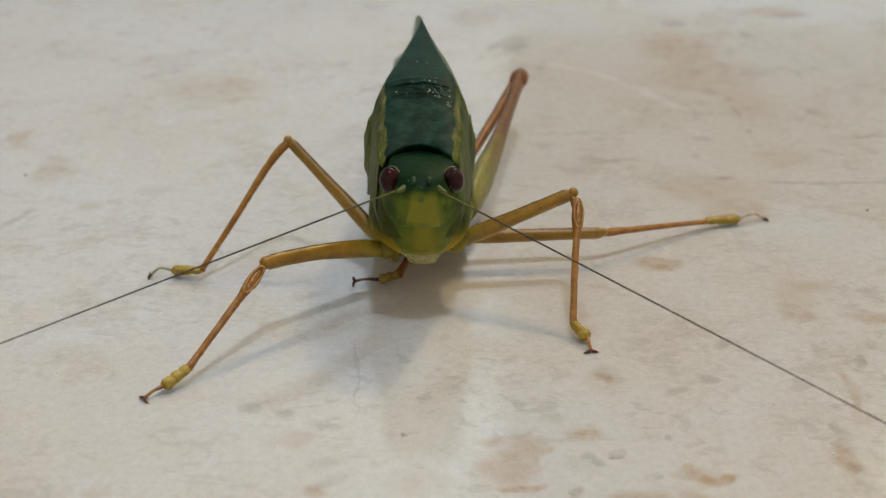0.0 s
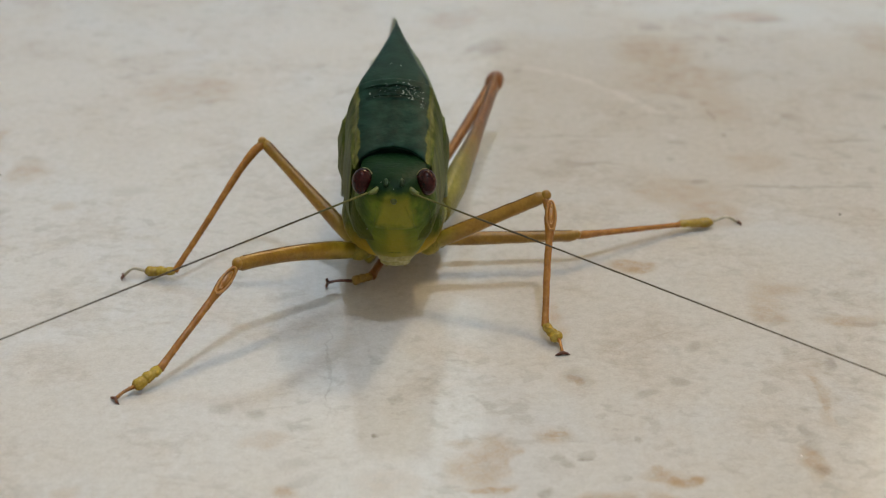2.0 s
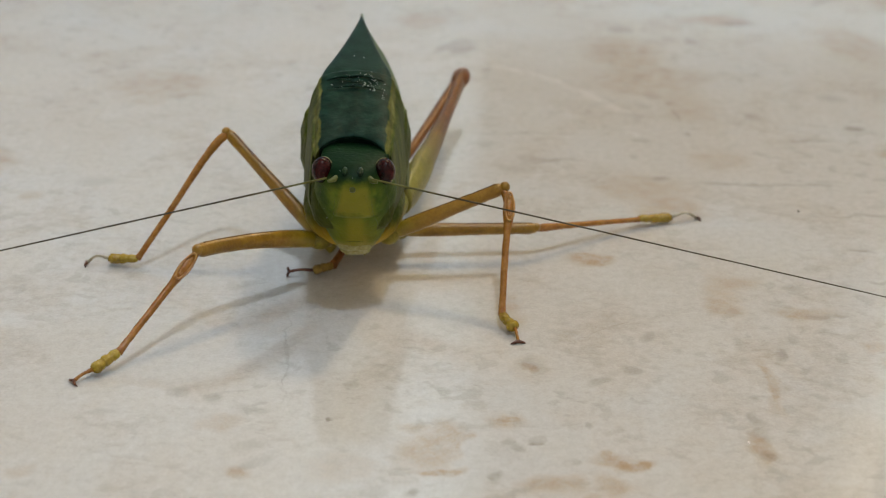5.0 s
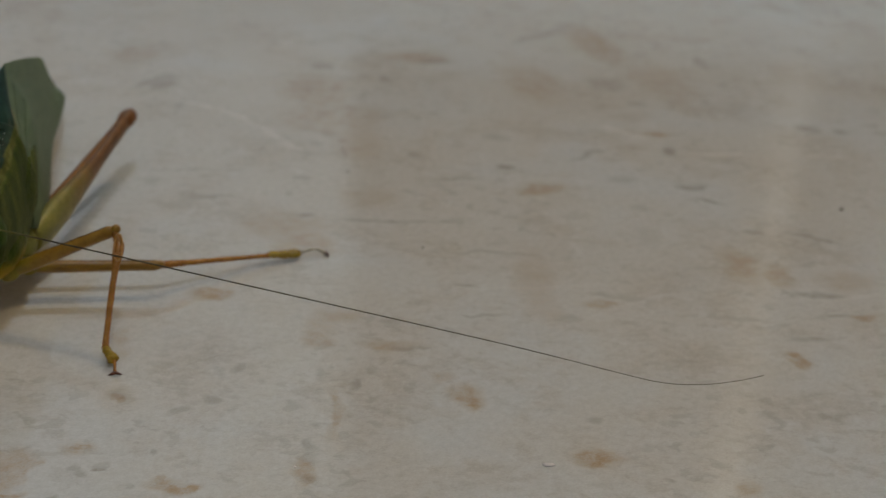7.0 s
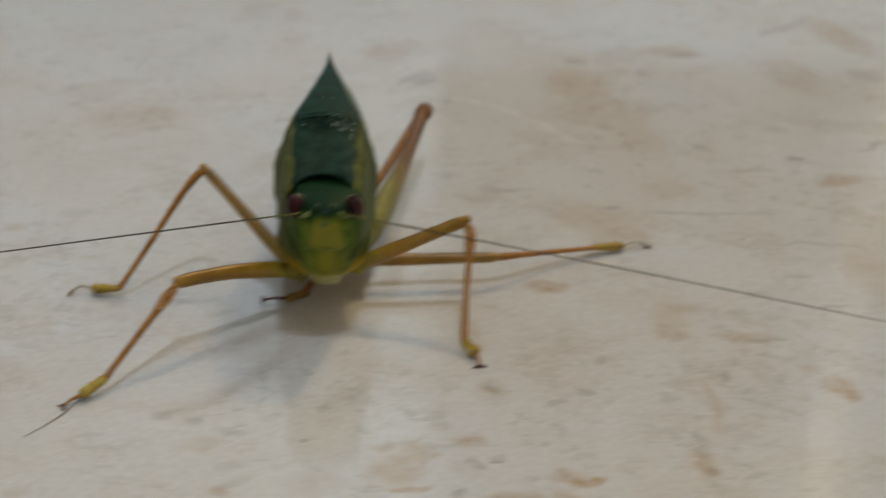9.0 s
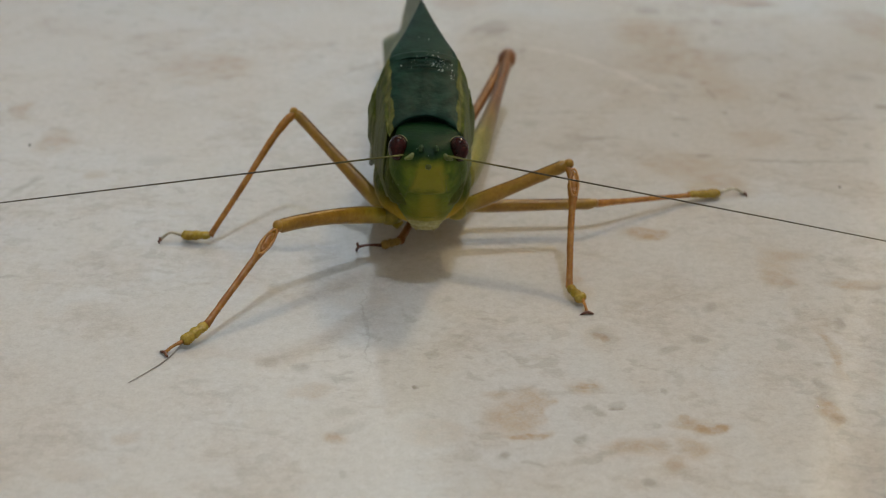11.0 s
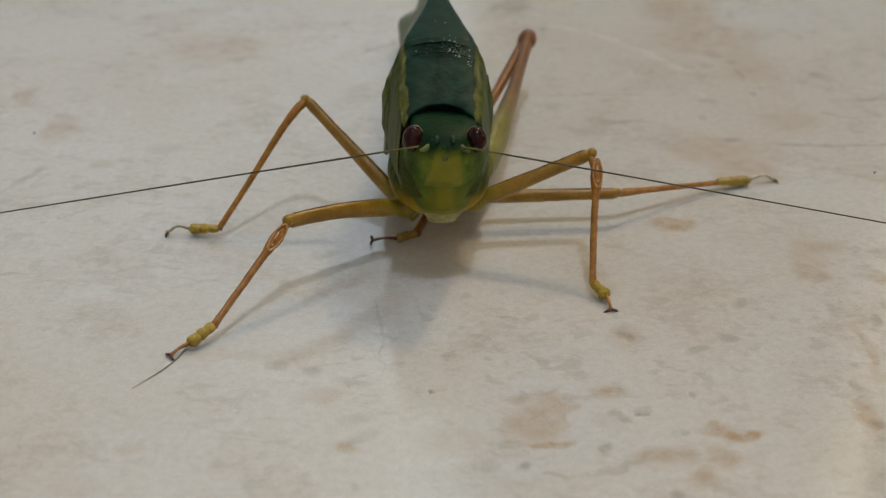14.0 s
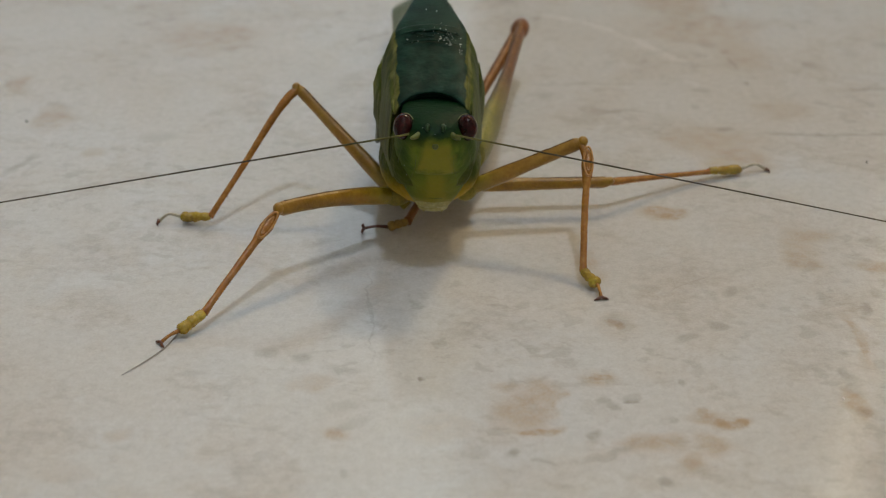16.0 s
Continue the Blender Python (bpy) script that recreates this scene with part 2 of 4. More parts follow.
def face_material():
    """Green head: dark crown, yellow shield on the forehead, yellowish lower face."""
    m, t, b = nodes_of("face_cuticle")
    co = t.nodes.new("ShaderNodeTexCoord")
    xyz = t.nodes.new("ShaderNodeSeparateXYZ")
    t.links.new(co.outputs["Object"], xyz.inputs[0])
    n = noise_node(t, 900, 4)
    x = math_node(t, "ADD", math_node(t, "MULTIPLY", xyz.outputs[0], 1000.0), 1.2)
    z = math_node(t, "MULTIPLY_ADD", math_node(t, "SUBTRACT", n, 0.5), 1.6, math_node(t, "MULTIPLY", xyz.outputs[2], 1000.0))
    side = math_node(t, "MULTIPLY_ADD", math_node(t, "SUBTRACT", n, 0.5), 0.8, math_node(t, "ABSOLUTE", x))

    def step(v, lo, hi):
        s = t.nodes.new("ShaderNodeMapRange")
        s.interpolation_type = "SMOOTHSTEP"
        s.inputs[1].default_value, s.inputs[2].default_value = lo, hi
        t.links.new(v, s.inputs[0])
        return s.outputs[0]

    base = ramp(t, n, [(0.32, (0.042, 0.080, 0.008)), (0.5, (0.090, 0.145, 0.015)), (0.68, (0.165, 0.212, 0.024))])
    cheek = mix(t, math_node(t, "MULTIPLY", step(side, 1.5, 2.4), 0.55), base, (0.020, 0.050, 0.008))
    crown = mix(t, step(z, 10.1, 11.5), cheek, (0.005, 0.024, 0.008))
    low = math_node(t, "MULTIPLY", step(z, 8.3, 5.8), step(side, 2.5, 0.7))
    lower = mix(t, math_node(t, "MULTIPLY", low, 0.5), crown, (0.28, 0.235, 0.024))
    wide = math_node(t, "MULTIPLY_ADD", z, 0.16, side)
    shield = math_node(t, "MULTIPLY", math_node(t, "MULTIPLY", step(wide, 3.0, 2.35), step(z, 11.2, 10.2)), step(z, 7.4, 8.1))
    centre = math_node(t, "MULTIPLY", step(side, 0.95, 0.25), step(z, 8.0, 7.2))
    c = mix(t, math_node(t, "MULTIPLY", shield, 0.78), lower, (0.300, 0.275, 0.034))
    c = mix(t, math_node(t, "MULTIPLY", centre, 0.6), c, (0.30, 0.260, 0.028))
    pale = math_node(t, "MULTIPLY", step(z, 4.9, 4.1), 0.7)
    c = mix(t, pale, c, (0.38, 0.33, 0.10))
    t.links.new(c, b.inputs["Base Color"])
    b.inputs["Roughness"].default_value = 0.46
    b.inputs["Specular IOR Level"].default_value = 0.07
    b.inputs["Subsurface Weight"].default_value = 0.45
    b.inputs["Subsurface Radius"].default_value = (0.6, 0.9, 0.3)
    b.inputs["Subsurface Scale"].default_value = 0.0011
    bump(t, b, math_node(t, "MULTIPLY_ADD", noise_node(t, 700, 4), 1.6, noise_node(t, 3600, 3)), 0.00007, 0.6)
    return m


FACE = face_material()

def stone_material():
    m, t, b = nodes_of("polished_stone_tile")
    co = t.nodes.new("ShaderNodeTexCoord")
    warp = t.nodes.new("ShaderNodeTexNoise")
    warp.inputs["Scale"].default_value, warp.inputs["Detail"].default_value = 320.0, 5.0
    t.links.new(co.outputs["Object"], warp.inputs["Vector"])
    off = t.nodes.new("ShaderNodeVectorMath")
    off.operation = "MULTIPLY_ADD"
    off.inputs[1].default_value, off.inputs[2].default_value = (0.0036, 0.0028, 0), (-0.0018, -0.0014, 0)
    t.links.new(warp.outputs["Color"], off.inputs[0])
    place = t.nodes.new("ShaderNodeVectorMath")
    place.operation = "ADD"
    t.links.new(co.outputs["Object"], place.inputs[0])
    t.links.new(off.outputs[0], place.inputs[1])

    cloud = noise_node(t, 38, 4, 0.55, distortion=0.5)
    patch = noise_node(t, 105, 7, 0.62, stretch=(0.9, 1.0, 1), distortion=0.7)
    mottle = noise_node(t, 300, 6, 0.66, distortion=0.4)
    fleck = noise_node(t, 900, 5, 0.6, stretch=(0.65, 1.0, 1), distortion=0.5)
    vein = noise_node(t, 70, 4, 0.5, stretch=(0.5, 1.1, 1), distortion=1.6)
    grain = noise_node(t, 5200, 3, 0.6)
    c = ramp(t, cloud, [(0.34, (0.545, 0.508, 0.460)), (0.50, (0.575, 0.557, 0.529)), (0.64, (0.580, 0.588, 0.592))])
    tan = ramp(t, math_node(t, "MULTIPLY_ADD", mottle, 0.35, math_node(t, "MULTIPLY", patch, 0.75)), [(0.54, (0, 0, 0)), (0.70, (1, 1, 1))])
    c = mix(t, math_node(t, "MULTIPLY", tan, 0.36), c, (0.48, 0.385, 0.285))
    spots = ramp(t, math_node(t, "MULTIPLY_ADD", patch, 0.55, math_node(t, "MULTIPLY", fleck, 0.55)), [(0.572, (0, 0, 0)), (0.68, (1, 1, 1))])
    c = mix(t, math_node(t, "MULTIPLY", spots, 0.30), c, (0.32, 0.27, 0.22))
    fine = noise_node(t, 1500, 4, 0.65)
    c = mix(t, 0.20, c, ramp(t, fine, [(0.35, (0.42, 0.39, 0.36)), (0.52, (0.62, 0.60, 0.575)), (0.66, (0.78, 0.77, 0.76))]))
    isle = ramp(t, noise_node(t, 620, 3, 0.5, stretch=(0.75, 1.0, 1), distortion=0.5), [(0.575, (0, 0, 0)), (0.64, (1, 1, 1))])
    where = ramp(t, noise_node(t, 48, 3, 0.5), [(0.40, (0, 0, 0)), (0.60, (1, 1, 1))])
    c = mix(t, math_node(t, "MULTIPLY", math_node(t, "MULTIPLY", isle, where), 0.34), c, (0.33, 0.30, 0.265))
    chalk = ramp(t, mottle, [(0.30, (1, 1, 1)), (0.42, (0, 0, 0))])
    c = mix(t, math_node(t, "MULTIPLY", chalk, 0.35), c, (0.68, 0.685, 0.685))
    speck = ramp(t, fine, [(0.66, (0, 0, 0)), (0.74, (1, 1, 1))])
    c = mix(t, math_node(t, "MULTIPLY", speck, 0.35), c, (0.33, 0.30, 0.27))
    line = math_node(t, "ABSOLUTE", math_node(t, "SUBTRACT", vein, 0.5))
    thin = ramp(t, line, [(0.0, (1, 1, 1)), (0.006, (0, 0, 0))])
    c = mix(t, math_node(t, "MULTIPLY", thin, math_node(t, "MULTIPLY", tan, 0.4)), c, (0.36, 0.32, 0.28))
    edge = noise_node(t, 750, 7, 0.72)
    marks = {}

    def stain(kind, x, y, long, deep, strength, turn=0.0):
        """A natural mark of the stone: place and half sizes in mm, turn in degrees."""
        g = t.nodes.new("ShaderNodeTexGradient")
        g.gradient_type = "SPHERICAL"
        g.texture_mapping.vector_type = "TEXTURE"
        g.texture_mapping.translation = (x / 1000, y / 1000, 0)
        g.texture_mapping.rotation = (0, 0, radians(turn))
        g.texture_mapping.scale = (long / 800, deep / 800, 1)
        t.links.new(co.outputs["Object"] if deep > 8 * long else place.outputs[0], g.inputs[0])
        f = t.nodes.new("ShaderNodeMapRange")
        f.interpolation_type = "SMOOTHSTEP"
        f.inputs[1].default_value, f.inputs[2].default_value = 0.0, 0.72
        f.inputs[4].default_value = strength
        t.links.new(g.outputs["Fac"], f.inputs[0])
        marks[kind] = math_node(t, "MAXIMUM", marks[kind], f.outputs[0]) if kind in marks else f.outputs[0]

    stain("tan", 17.7, -18, 1.8, 0.6, 0.5, 20)
    stain("tan", 15.9, -17.4, 0.6, 0.8, 0.4)
    stain("tan", 15.7, -20.6, 1.4, 1.5, 0.3)
    stain("tan", 14.3, -22.2, 0.9, 1, 0.3)
    stain("tan", 12.2, -20.6, 1.9, 1.1, 0.3)
    stain("dark", 13.4, -18, 0.5, 0.6, 0.25)
    stain("tan", 5, -19.1, 2.1, 0.5, 0.45, 7)
    stain("tan", 6, -16.1, 0.7, 1.8, 0.35)
    stain("tan", 3.9, -14.5, 1.3, 0.7, 0.2)
    stain("tan", 4.4, -17.2, 1.8, 2, 0.18)
    stain("dark", 9, -19.7, 0.6, 0.5, 0.35)
    stain("tan", 9.5, -12.9, 0.9, 0.7, 0.45, -27)
    stain("dark", 11.5, -15.2, 0.7, 0.6, 0.32)
    stain("dark", 9.8, -15.8, 0.7, 0.6, 0.32)
    stain("dark", 11.8, -5.7, 0.9, 1.1, 0.2)
    stain("dark", 3.4, -21.8, 0.4, 0.6, 0.35)
    stain("dark", 5.4, -22.6, 0.7, 0.3, 0.28)
    stain("dark", 12.4, -24.1, 0.6, 0.5, 0.32)
    stain("dark", 14.8, -13.7, 0.4, 0.5, 0.25)
    stain("dark", 16.6, -8.2, 1.2, 0.5, 0.25, 29)
    stain("dark", 18.8, -6.2, 0.5, 0.6, 0.28)
    stain("dark", 20.7, -1.8, 0.6, 0.8, 0.25)
    stain("tan", 16.7, 10.9, 1.5, 1.4, 0.5)
    stain("tan", 26.9, 3.5, 1.7, 2, 0.28)
    stain("tan", 28.3, -7.9, 0.7, 4.2, 0.3)
    stain("tan", 25.8, -15.9, 0.9, 2.5, 0.38)
    stain("dark", 26.6, -12.2, 0.7, 1, 0.3)
    stain("dark", 29.6, -4.1, 0.6, 1.2, 0.3)
    stain("tan", 25.4, 22.5, 3.5, 2.7, 0.25)
    stain("tan", 21.4, 25.2, 2.5, 2.5, 0.22)
    stain("dark", 24.6, 37.6, 1.1, 0.7, 0.28)
    stain("dark", 29.6, 39.9, 0.6, 0.8, 0.32)
    stain("dark", 15, 31.8, 2.1, 0.5, 0.2)
    stain("tan", 26.9, 55.4, 7.4, 6.6, 0.2)
    stain("tan", 30.5, 48.6, 3.2, 6.1, 0.16)
    stain("tan", -22.5, 51.3, 3.5, 3.8, 0.25)
    stain("tan", -24.6, 45.1, 2.8, 1.9, 0.15)
    stain("tan", -40.8, 36.6, 1.3, 2.7, 0.26)
    stain("tan", -35.7, 28.5, 2.1, 3.4, 0.26)
    stain("tan", -30.6, 20.7, 1.5, 1.2, 0.18)
    stain("tan", -20.4, -20.4, 1, 0.8, 0.2)
    stain("tan", -7.2, -19.6, 1.3, 0.8, 0.32)
    stain("dark", -6.3, -18.8, 0.9, 0.5, 0.22)
    stain("dark", -10.1, -11.4, 0.8, 0.6, 0.3)
    stain("dark", -12.6, -10.7, 0.8, 0.5, 0.25)
    stain("tan", -9, -14.1, 1.8, 0.9, 0.2)
    stain("dark", -6.9, -24, 0.4, 0.5, 0.25)
    stain("dark", -2, -13.5, 0.3, 0.4, 0.5)
    stain("dark", -16.9, -13.2, 1, 0.4, 0.14)
    stain("tan", -23, -24.1, 2, 1.1, 0.12)
    stain("dark", -7, -17.2, 1.1, 0.7, 0.15)
    stain("tan", 11.5, -6.3, 1.8, 1.9, 0.12)
    stain("dark", 1.1, -7.6, 1.4, 0.7, 0.13)
    stain("dark", 3, -5.3, 1, 0.5, 0.15)
    stain("tan", 11, 0.6, 0.9, 1.6, 0.18)
    stain("dark", 9.3, -21.6, 2.7, 0.35, 0.25, 24)
    stain("dark", -36.4, 18.2, 3.1, 0.5, 0.25, 63)
    stain("dark", -33.7, 1.1, 1.1, 0.35, 0.25, -4)
    stain("dark", -5.8, -5.5, 6.6, 0.12, 0.22, -87)
    stain("dark", -7.6, 51.4, 4, 0.5, 0.25, 49)
    stain("white", 12.1, 58.3, 3.5, 0.5, 0.35, -27)
    stain("white", 16.5, 55.3, 3.4, 0.55, 0.35, -40)
    stain("white", 20.5, 50.1, 5, 0.55, 0.32, -58)
    stain("white", 23, 46.8, 2.7, 0.6, 0.3, -56)
    stain("tan", 4.3, -17.5, 2.1, 2.3, 0.28)
    stain("tan", 6.7, -16.1, 0.5, 1.6, 0.3)
    stain("tan", 27.4, 6.5, 1.8, 3.4, 0.18)
    stain("tan", -6.7, -19.9, 1, 0.8, 0.3)
    stain("tan", -9.4, -14.2, 1.5, 1.2, 0.2)
    stain("dark", -7, -12.6, 1.3, 0.7, 0.2)
    stain("dark", -10.5, -11.4, 0.7, 0.5, 0.3)
    stain("tan", 25.8, 64.3, 5.1, 7.2, 0.25)
    stain("tan", 2.6, 75.4, 4.1, 4, 0.15)
    stain("tan", -24.5, 50.1, 5.9, 6.2, 0.2)
    stain("dark", -25.4, 24.5, 2, 1, 0.15)
    stain("dark", 7.4, 64.4, 2.3, 1.6, 0.35, 39)
    stain("tan", -6.4, -1.1, 2.9, 2.1, 0.15)
    stain("dark", 9.3, 35.3, 1.3, 1.1, 0.15)
    stain("tan", -0.9, -19.3, 2.4, 1.8, 0.12)
    stain("tan", 49.7, 36.4, 3.1, 1.5, 0.36, 30)
    stain("tan", 48, -13.6, 2.1, 1.3, 0.49)
    stain("tan", 67.2, 1.4, 0.9, 1.6, 0.5)
    stain("dark", 26.4, 73.8, 1.8, 1.5, 0.3, 7)
    stain("tan", 25.8, 66.7, 3.1, 5.2, 0.2, 6)
    stain("tan", 38.9, 78.7, 4.9, 2.8, 0.3, 7)
    stain("tan", 63.6, 87.5, 3.7, 8.3, 0.3, 7)
    stain("tan", 53.5, 69.7, 4.4, 8.2, 0.22, 6)
    stain("dark", 77.3, 80.7, 1.1, 3, 0.3, 7)
    stain("dark", 62.4, 70.7, 2.9, 3.1, 0.25, -15)
    stain("dark", 84.6, 57, 1.6, 1.6, 0.3, 5)
    stain("dark", 88.9, 56.5, 1, 1, 0.35, 5)
    stain("dark", 80.4, 52.1, 0.8, 1.1, 0.25, 5)
    stain("tan", 65.6, 53.9, 2.1, 1.3, 0.35, 5)
    stain("dark", 66.1, 48.2, 0.8, 1.8, 0.45, 5)
    stain("dark", 66.5, 38.3, 2.1, 0.6, 0.45, 17)
    stain("dark", 46.7, 42.3, 0.8, 1, 0.45, 5)
    stain("dark", 36.9, 44.8, 0.8, 1.1, 0.28, 5)
    stain("dark", 29.2, 45, 0.3, 2.1, 0.3, 5)
    stain("dark", 10.1, 58.1, 0.6, 1.1, 0.28, 6)
    stain("dark", 6, 66.1, 4, 1.2, 0.3, 52)
    stain("dark", 70.7, 26.8, 1.4, 0.6, 0.45, -13)
    stain("dark", 76.3, 26.2, 2.5, 0.6, 0.4, -21)
    stain("dark", 25.2, 28.4, 1.1, 0.7, 0.3, 4)
    stain("dark", 23.1, 33.1, 0.6, 0.9, 0.25, 4)
    stain("tan", 23.6, 25.6, 4.9, 4.1, 0.2)
    stain("tan", 25.3, 20.7, 3.7, 2.4, 0.2)
    stain("tan", 17.7, 10.9, 1.5, 1.3, 0.45)
    stain("tan", 28, 7.5, 2.4, 1.8, 0.25)
    stain("tan", 32.7, 2.6, 2.8, 1.1, 0.28)
    stain("dark", 34.1, 2.1, 1.4, 0.4, 0.3)
    stain("tan", 46.7, 14.9, 2.1, 9.2, 0.15)
    stain("tan", 67, 19.6, 2, 4.4, 0.3)
    stain("tan", 70.3, 17.4, 1.7, 2.7, 0.3)
    stain("dark", 69.5, 5.4, 2.8, 0.6, 0.28)
    stain("dark", 73.1, 13.7, 2.5, 0.7, 0.3)
    stain("tan", 75.9, 9.3, 1.1, 0.8, 0.45)
    stain("dark", 73.7, 9.7, 1.5, 0.3, 0.35)
    stain("dark", 48.2, -8.4, 1.3, 0.6, 0.25)
    stain("tan", 38.8, -5, 1.4, 2.2, 0.38)
    stain("dark", 26.4, -13.9, 0.6, 1.2, 0.2)
    stain("dark", 25.9, -16.9, 0.7, 0.6, 0.22)
    stain("tan", 10.5, 2.8, 1, 1.7, 0.3)
    stain("tan", 11.6, -6.2, 0.6, 0.9, 0.4)
    stain("dark", 11.4, -15.6, 0.4, 0.5, 0.45)
    stain("dark", 10.2, -16.4, 0.7, 0.6, 0.3)
    stain("tan", 9.5, -13.2, 1.3, 1.2, 0.28)
    stain("tan", 5.4, -16, 1.6, 2.7, 0.3)
    stain("tan", 16.2, -17.9, 1.8, 0.9, 0.32)
    stain("dark", 31, -1.4, 0.6, 0.6, 0.25)
    stain("dark", 67, -7.4, 0.8, 0.7, 0.3)
    stain("tan", 76.7, 16.6, 3.4, 2.5, 0.2)
    stain("dark", 41.4, 8.1, 3, 0.3, 0.28)
    stain("dark", 48.3, 8, 1.3, 0.8, 0.2)
    stain("dark", 53.7, 12.5, 3.2, 0.6, 0.2)
    stain("tan", 70.6, 71.6, 4.6, 9, 0.2, 6)
    stain("dark", 59.3, 25.4, 1.7, 2.7, 0.12)
    stain("dark", 34.2, 69.7, 1, 1.7, 0.25, 6)
    stain("dark", 41.1, 77.6, 2.3, 1.4, 0.3, 7)
    stain("dark", 39.8, 14, 1.6, 0.3, 0.3)
    stain("dark", 59.1, 39.8, 1.6, 1, 0.2, 5)
    stain("tan", 36.7, -2.5, 1.1, 0.9, 0.2)
    stain("tan", 31.4, 33, 3.5, 2.6, 0.15, 4)
    stain("dark", 52.4, -16.3, 0.5, 0.5, 0.3)
    stain("tan", 58.5, -17.2, 1.5, 1.1, 0.3)
    stain("dark", 59.5, 32.2, 1.1, 1.2, 0.2, 4)
    stain("tan", 51.8, 10.8, 1.6, 0.7, 0.3)
    stain("dark", 65.5, 63.8, 1.8, 1, 0.2, 6)
    stain("dark", 46.6, 50.8, 1.6, 1.4, 0.2, 5)
    stain("white", 61, 55, 2.2, 0.45, 0.5, -35)
    stain("white", 63.3, 52.5, 1.7, 0.45, 0.5, -23)
    stain("white", 71.8, 48.4, 5, 0.4, 0.45, 2)
    stain("dark", 41.6, 38.4, 3.3, 0.35, 0.3)
    stain("dark", 35, 27.6, 7.4, 0.35, 0.32, 1)
    stain("dark", 67.7, 34.3, 1.9, 0.4, 0.45, -33)
    stain("dark", 56.6, 46.8, 3.7, 0.5, 0.3, 41)
    stain("white", 84.4, 48.5, 3, 0.5, 0.3, -4)
    stain("white", 74.8, 13.3, 4.9, 0.5, 0.25, 7)
    stain("dark", 57, 90.7, 8.7, 0.9, 0.25, 44)
    stain("white", 48.8, 14.2, 8, 0.35, 0.15, 5)
    stain("dark", 42.5, 20.7, 5, 0.3, 0.25, -2)
    stain("dark", 13, 38.9, 5.5, 0.3, 0.2, 5)
    stain("dark", 15.8, 31.8, 2.9, 0.35, 0.25, 11)
    stain("dark", 64.6, 9, 2, 0.5, 0.2, -8)
    c = mix(t, marks["white"], c, (0.78, 0.76, 0.73))
    grit = math_node(t, "MAXIMUM", math_node(t, "MULTIPLY_ADD", edge, 4.0, -1.0), 0.0)
    eroded = math_node(t, "MINIMUM", math_node(t, "MULTIPLY", marks["tan"], math_node(t, "MULTIPLY", grit, 1.65)), 1.0)
    c = mix(t, eroded, c, (0.42, 0.292, 0.170))
    eroded = math_node(t, "MINIMUM", math_node(t, "MULTIPLY", marks["dark"], math_node(t, "MULTIPLY", grit, 1.4)), 1.0)
    c = mix(t, eroded, c, (0.28, 0.245, 0.205))
    c = mix(t, 0.13, c, ramp(t, grain, [(0.3, (0.3, 0.29, 0.27)), (0.7, (0.8, 0.79, 0.77))]))
    t.links.new(c, b.inputs["Base Color"])
    rough = math_node(t, "MULTIPLY_ADD", mottle, 0.09, 0.045)
    t.links.new(rough, b.inputs["Roughness"])
    b.inputs["IOR"].default_value = 1.78
    bump(t, b, math_node(t, "MULTIPLY_ADD", edge, 0.6, grain), 0.00002, 0.08)
    return m


STONE = stone_material()


def plain(name, colour, rough, scale):
    m, t, b = nodes_of(name)
    n = noise_node(t, scale, 5)
    t.links.new(ramp(t, n, [(0.3, tuple(v * 0.94 for v in colour)), (0.7, colour)]), b.inputs["Base Color"])
    b.inputs["Roughness"].default_value = rough
    bump(t, b, noise_node(t, scale * 20, 3), 0.0006, 0.2)
    return m


def night_glass():
    m, t, b = nodes_of("night_glass")
    t.links.new(ramp(t, noise_node(t, 4, 3), [(0.3, (0.010, 0.010, 0.012)), (0.7, (0.016, 0.016, 0.018))]), b.inputs["Base Color"])
    b.inputs["Roughness"].default_value = 0.6
    b.inputs["Specular IOR Level"].default_value = 0.1
    return m


NIGHT_GLASS = night_glass()
PLASTER = plain("taupe_plaster", (0.58, 0.555, 0.51), 0.8, 3)
BLUE_PLASTER = plain("pale_blue_plaster", (0.41, 0.61, 0.90), 0.8, 3)
GREY_FRAME = plain("grey_frame_paint", (0.30, 0.315, 0.335), 0.6, 6)


# ---------------------------------------------------------------- shape helpers (millimetres)
MM = 0.001


# The trunk's pitch and place.
TRUNK = Matrix.Translation((0, -1.55, -0.22)) @ Matrix.Rotation(radians(-1.1), 4, "X")


def part(name, bm, material, parent=None, label="", smooth=True, trunk=False):
    """One mesh object from a bmesh in millimetres."""
    for v in bm.verts:
        v.co = (TRUNK @ v.co if trunk else v.co) * MM
    bmesh.ops.recalc_face_normals(bm, faces=bm.faces)
    me = bpy.data.meshes.new(name)
    for f in bm.faces:
        f.smooth = smooth
    bm.to_mesh(me)
    bm.free()
    for mat in material if isinstance(material, (list, tuple)) else [material]:
        me.materials.append(mat)
    ob = new(name, me)
    if parent:
        ob.parent = parent
    return tagged(ob, label) if label else ob


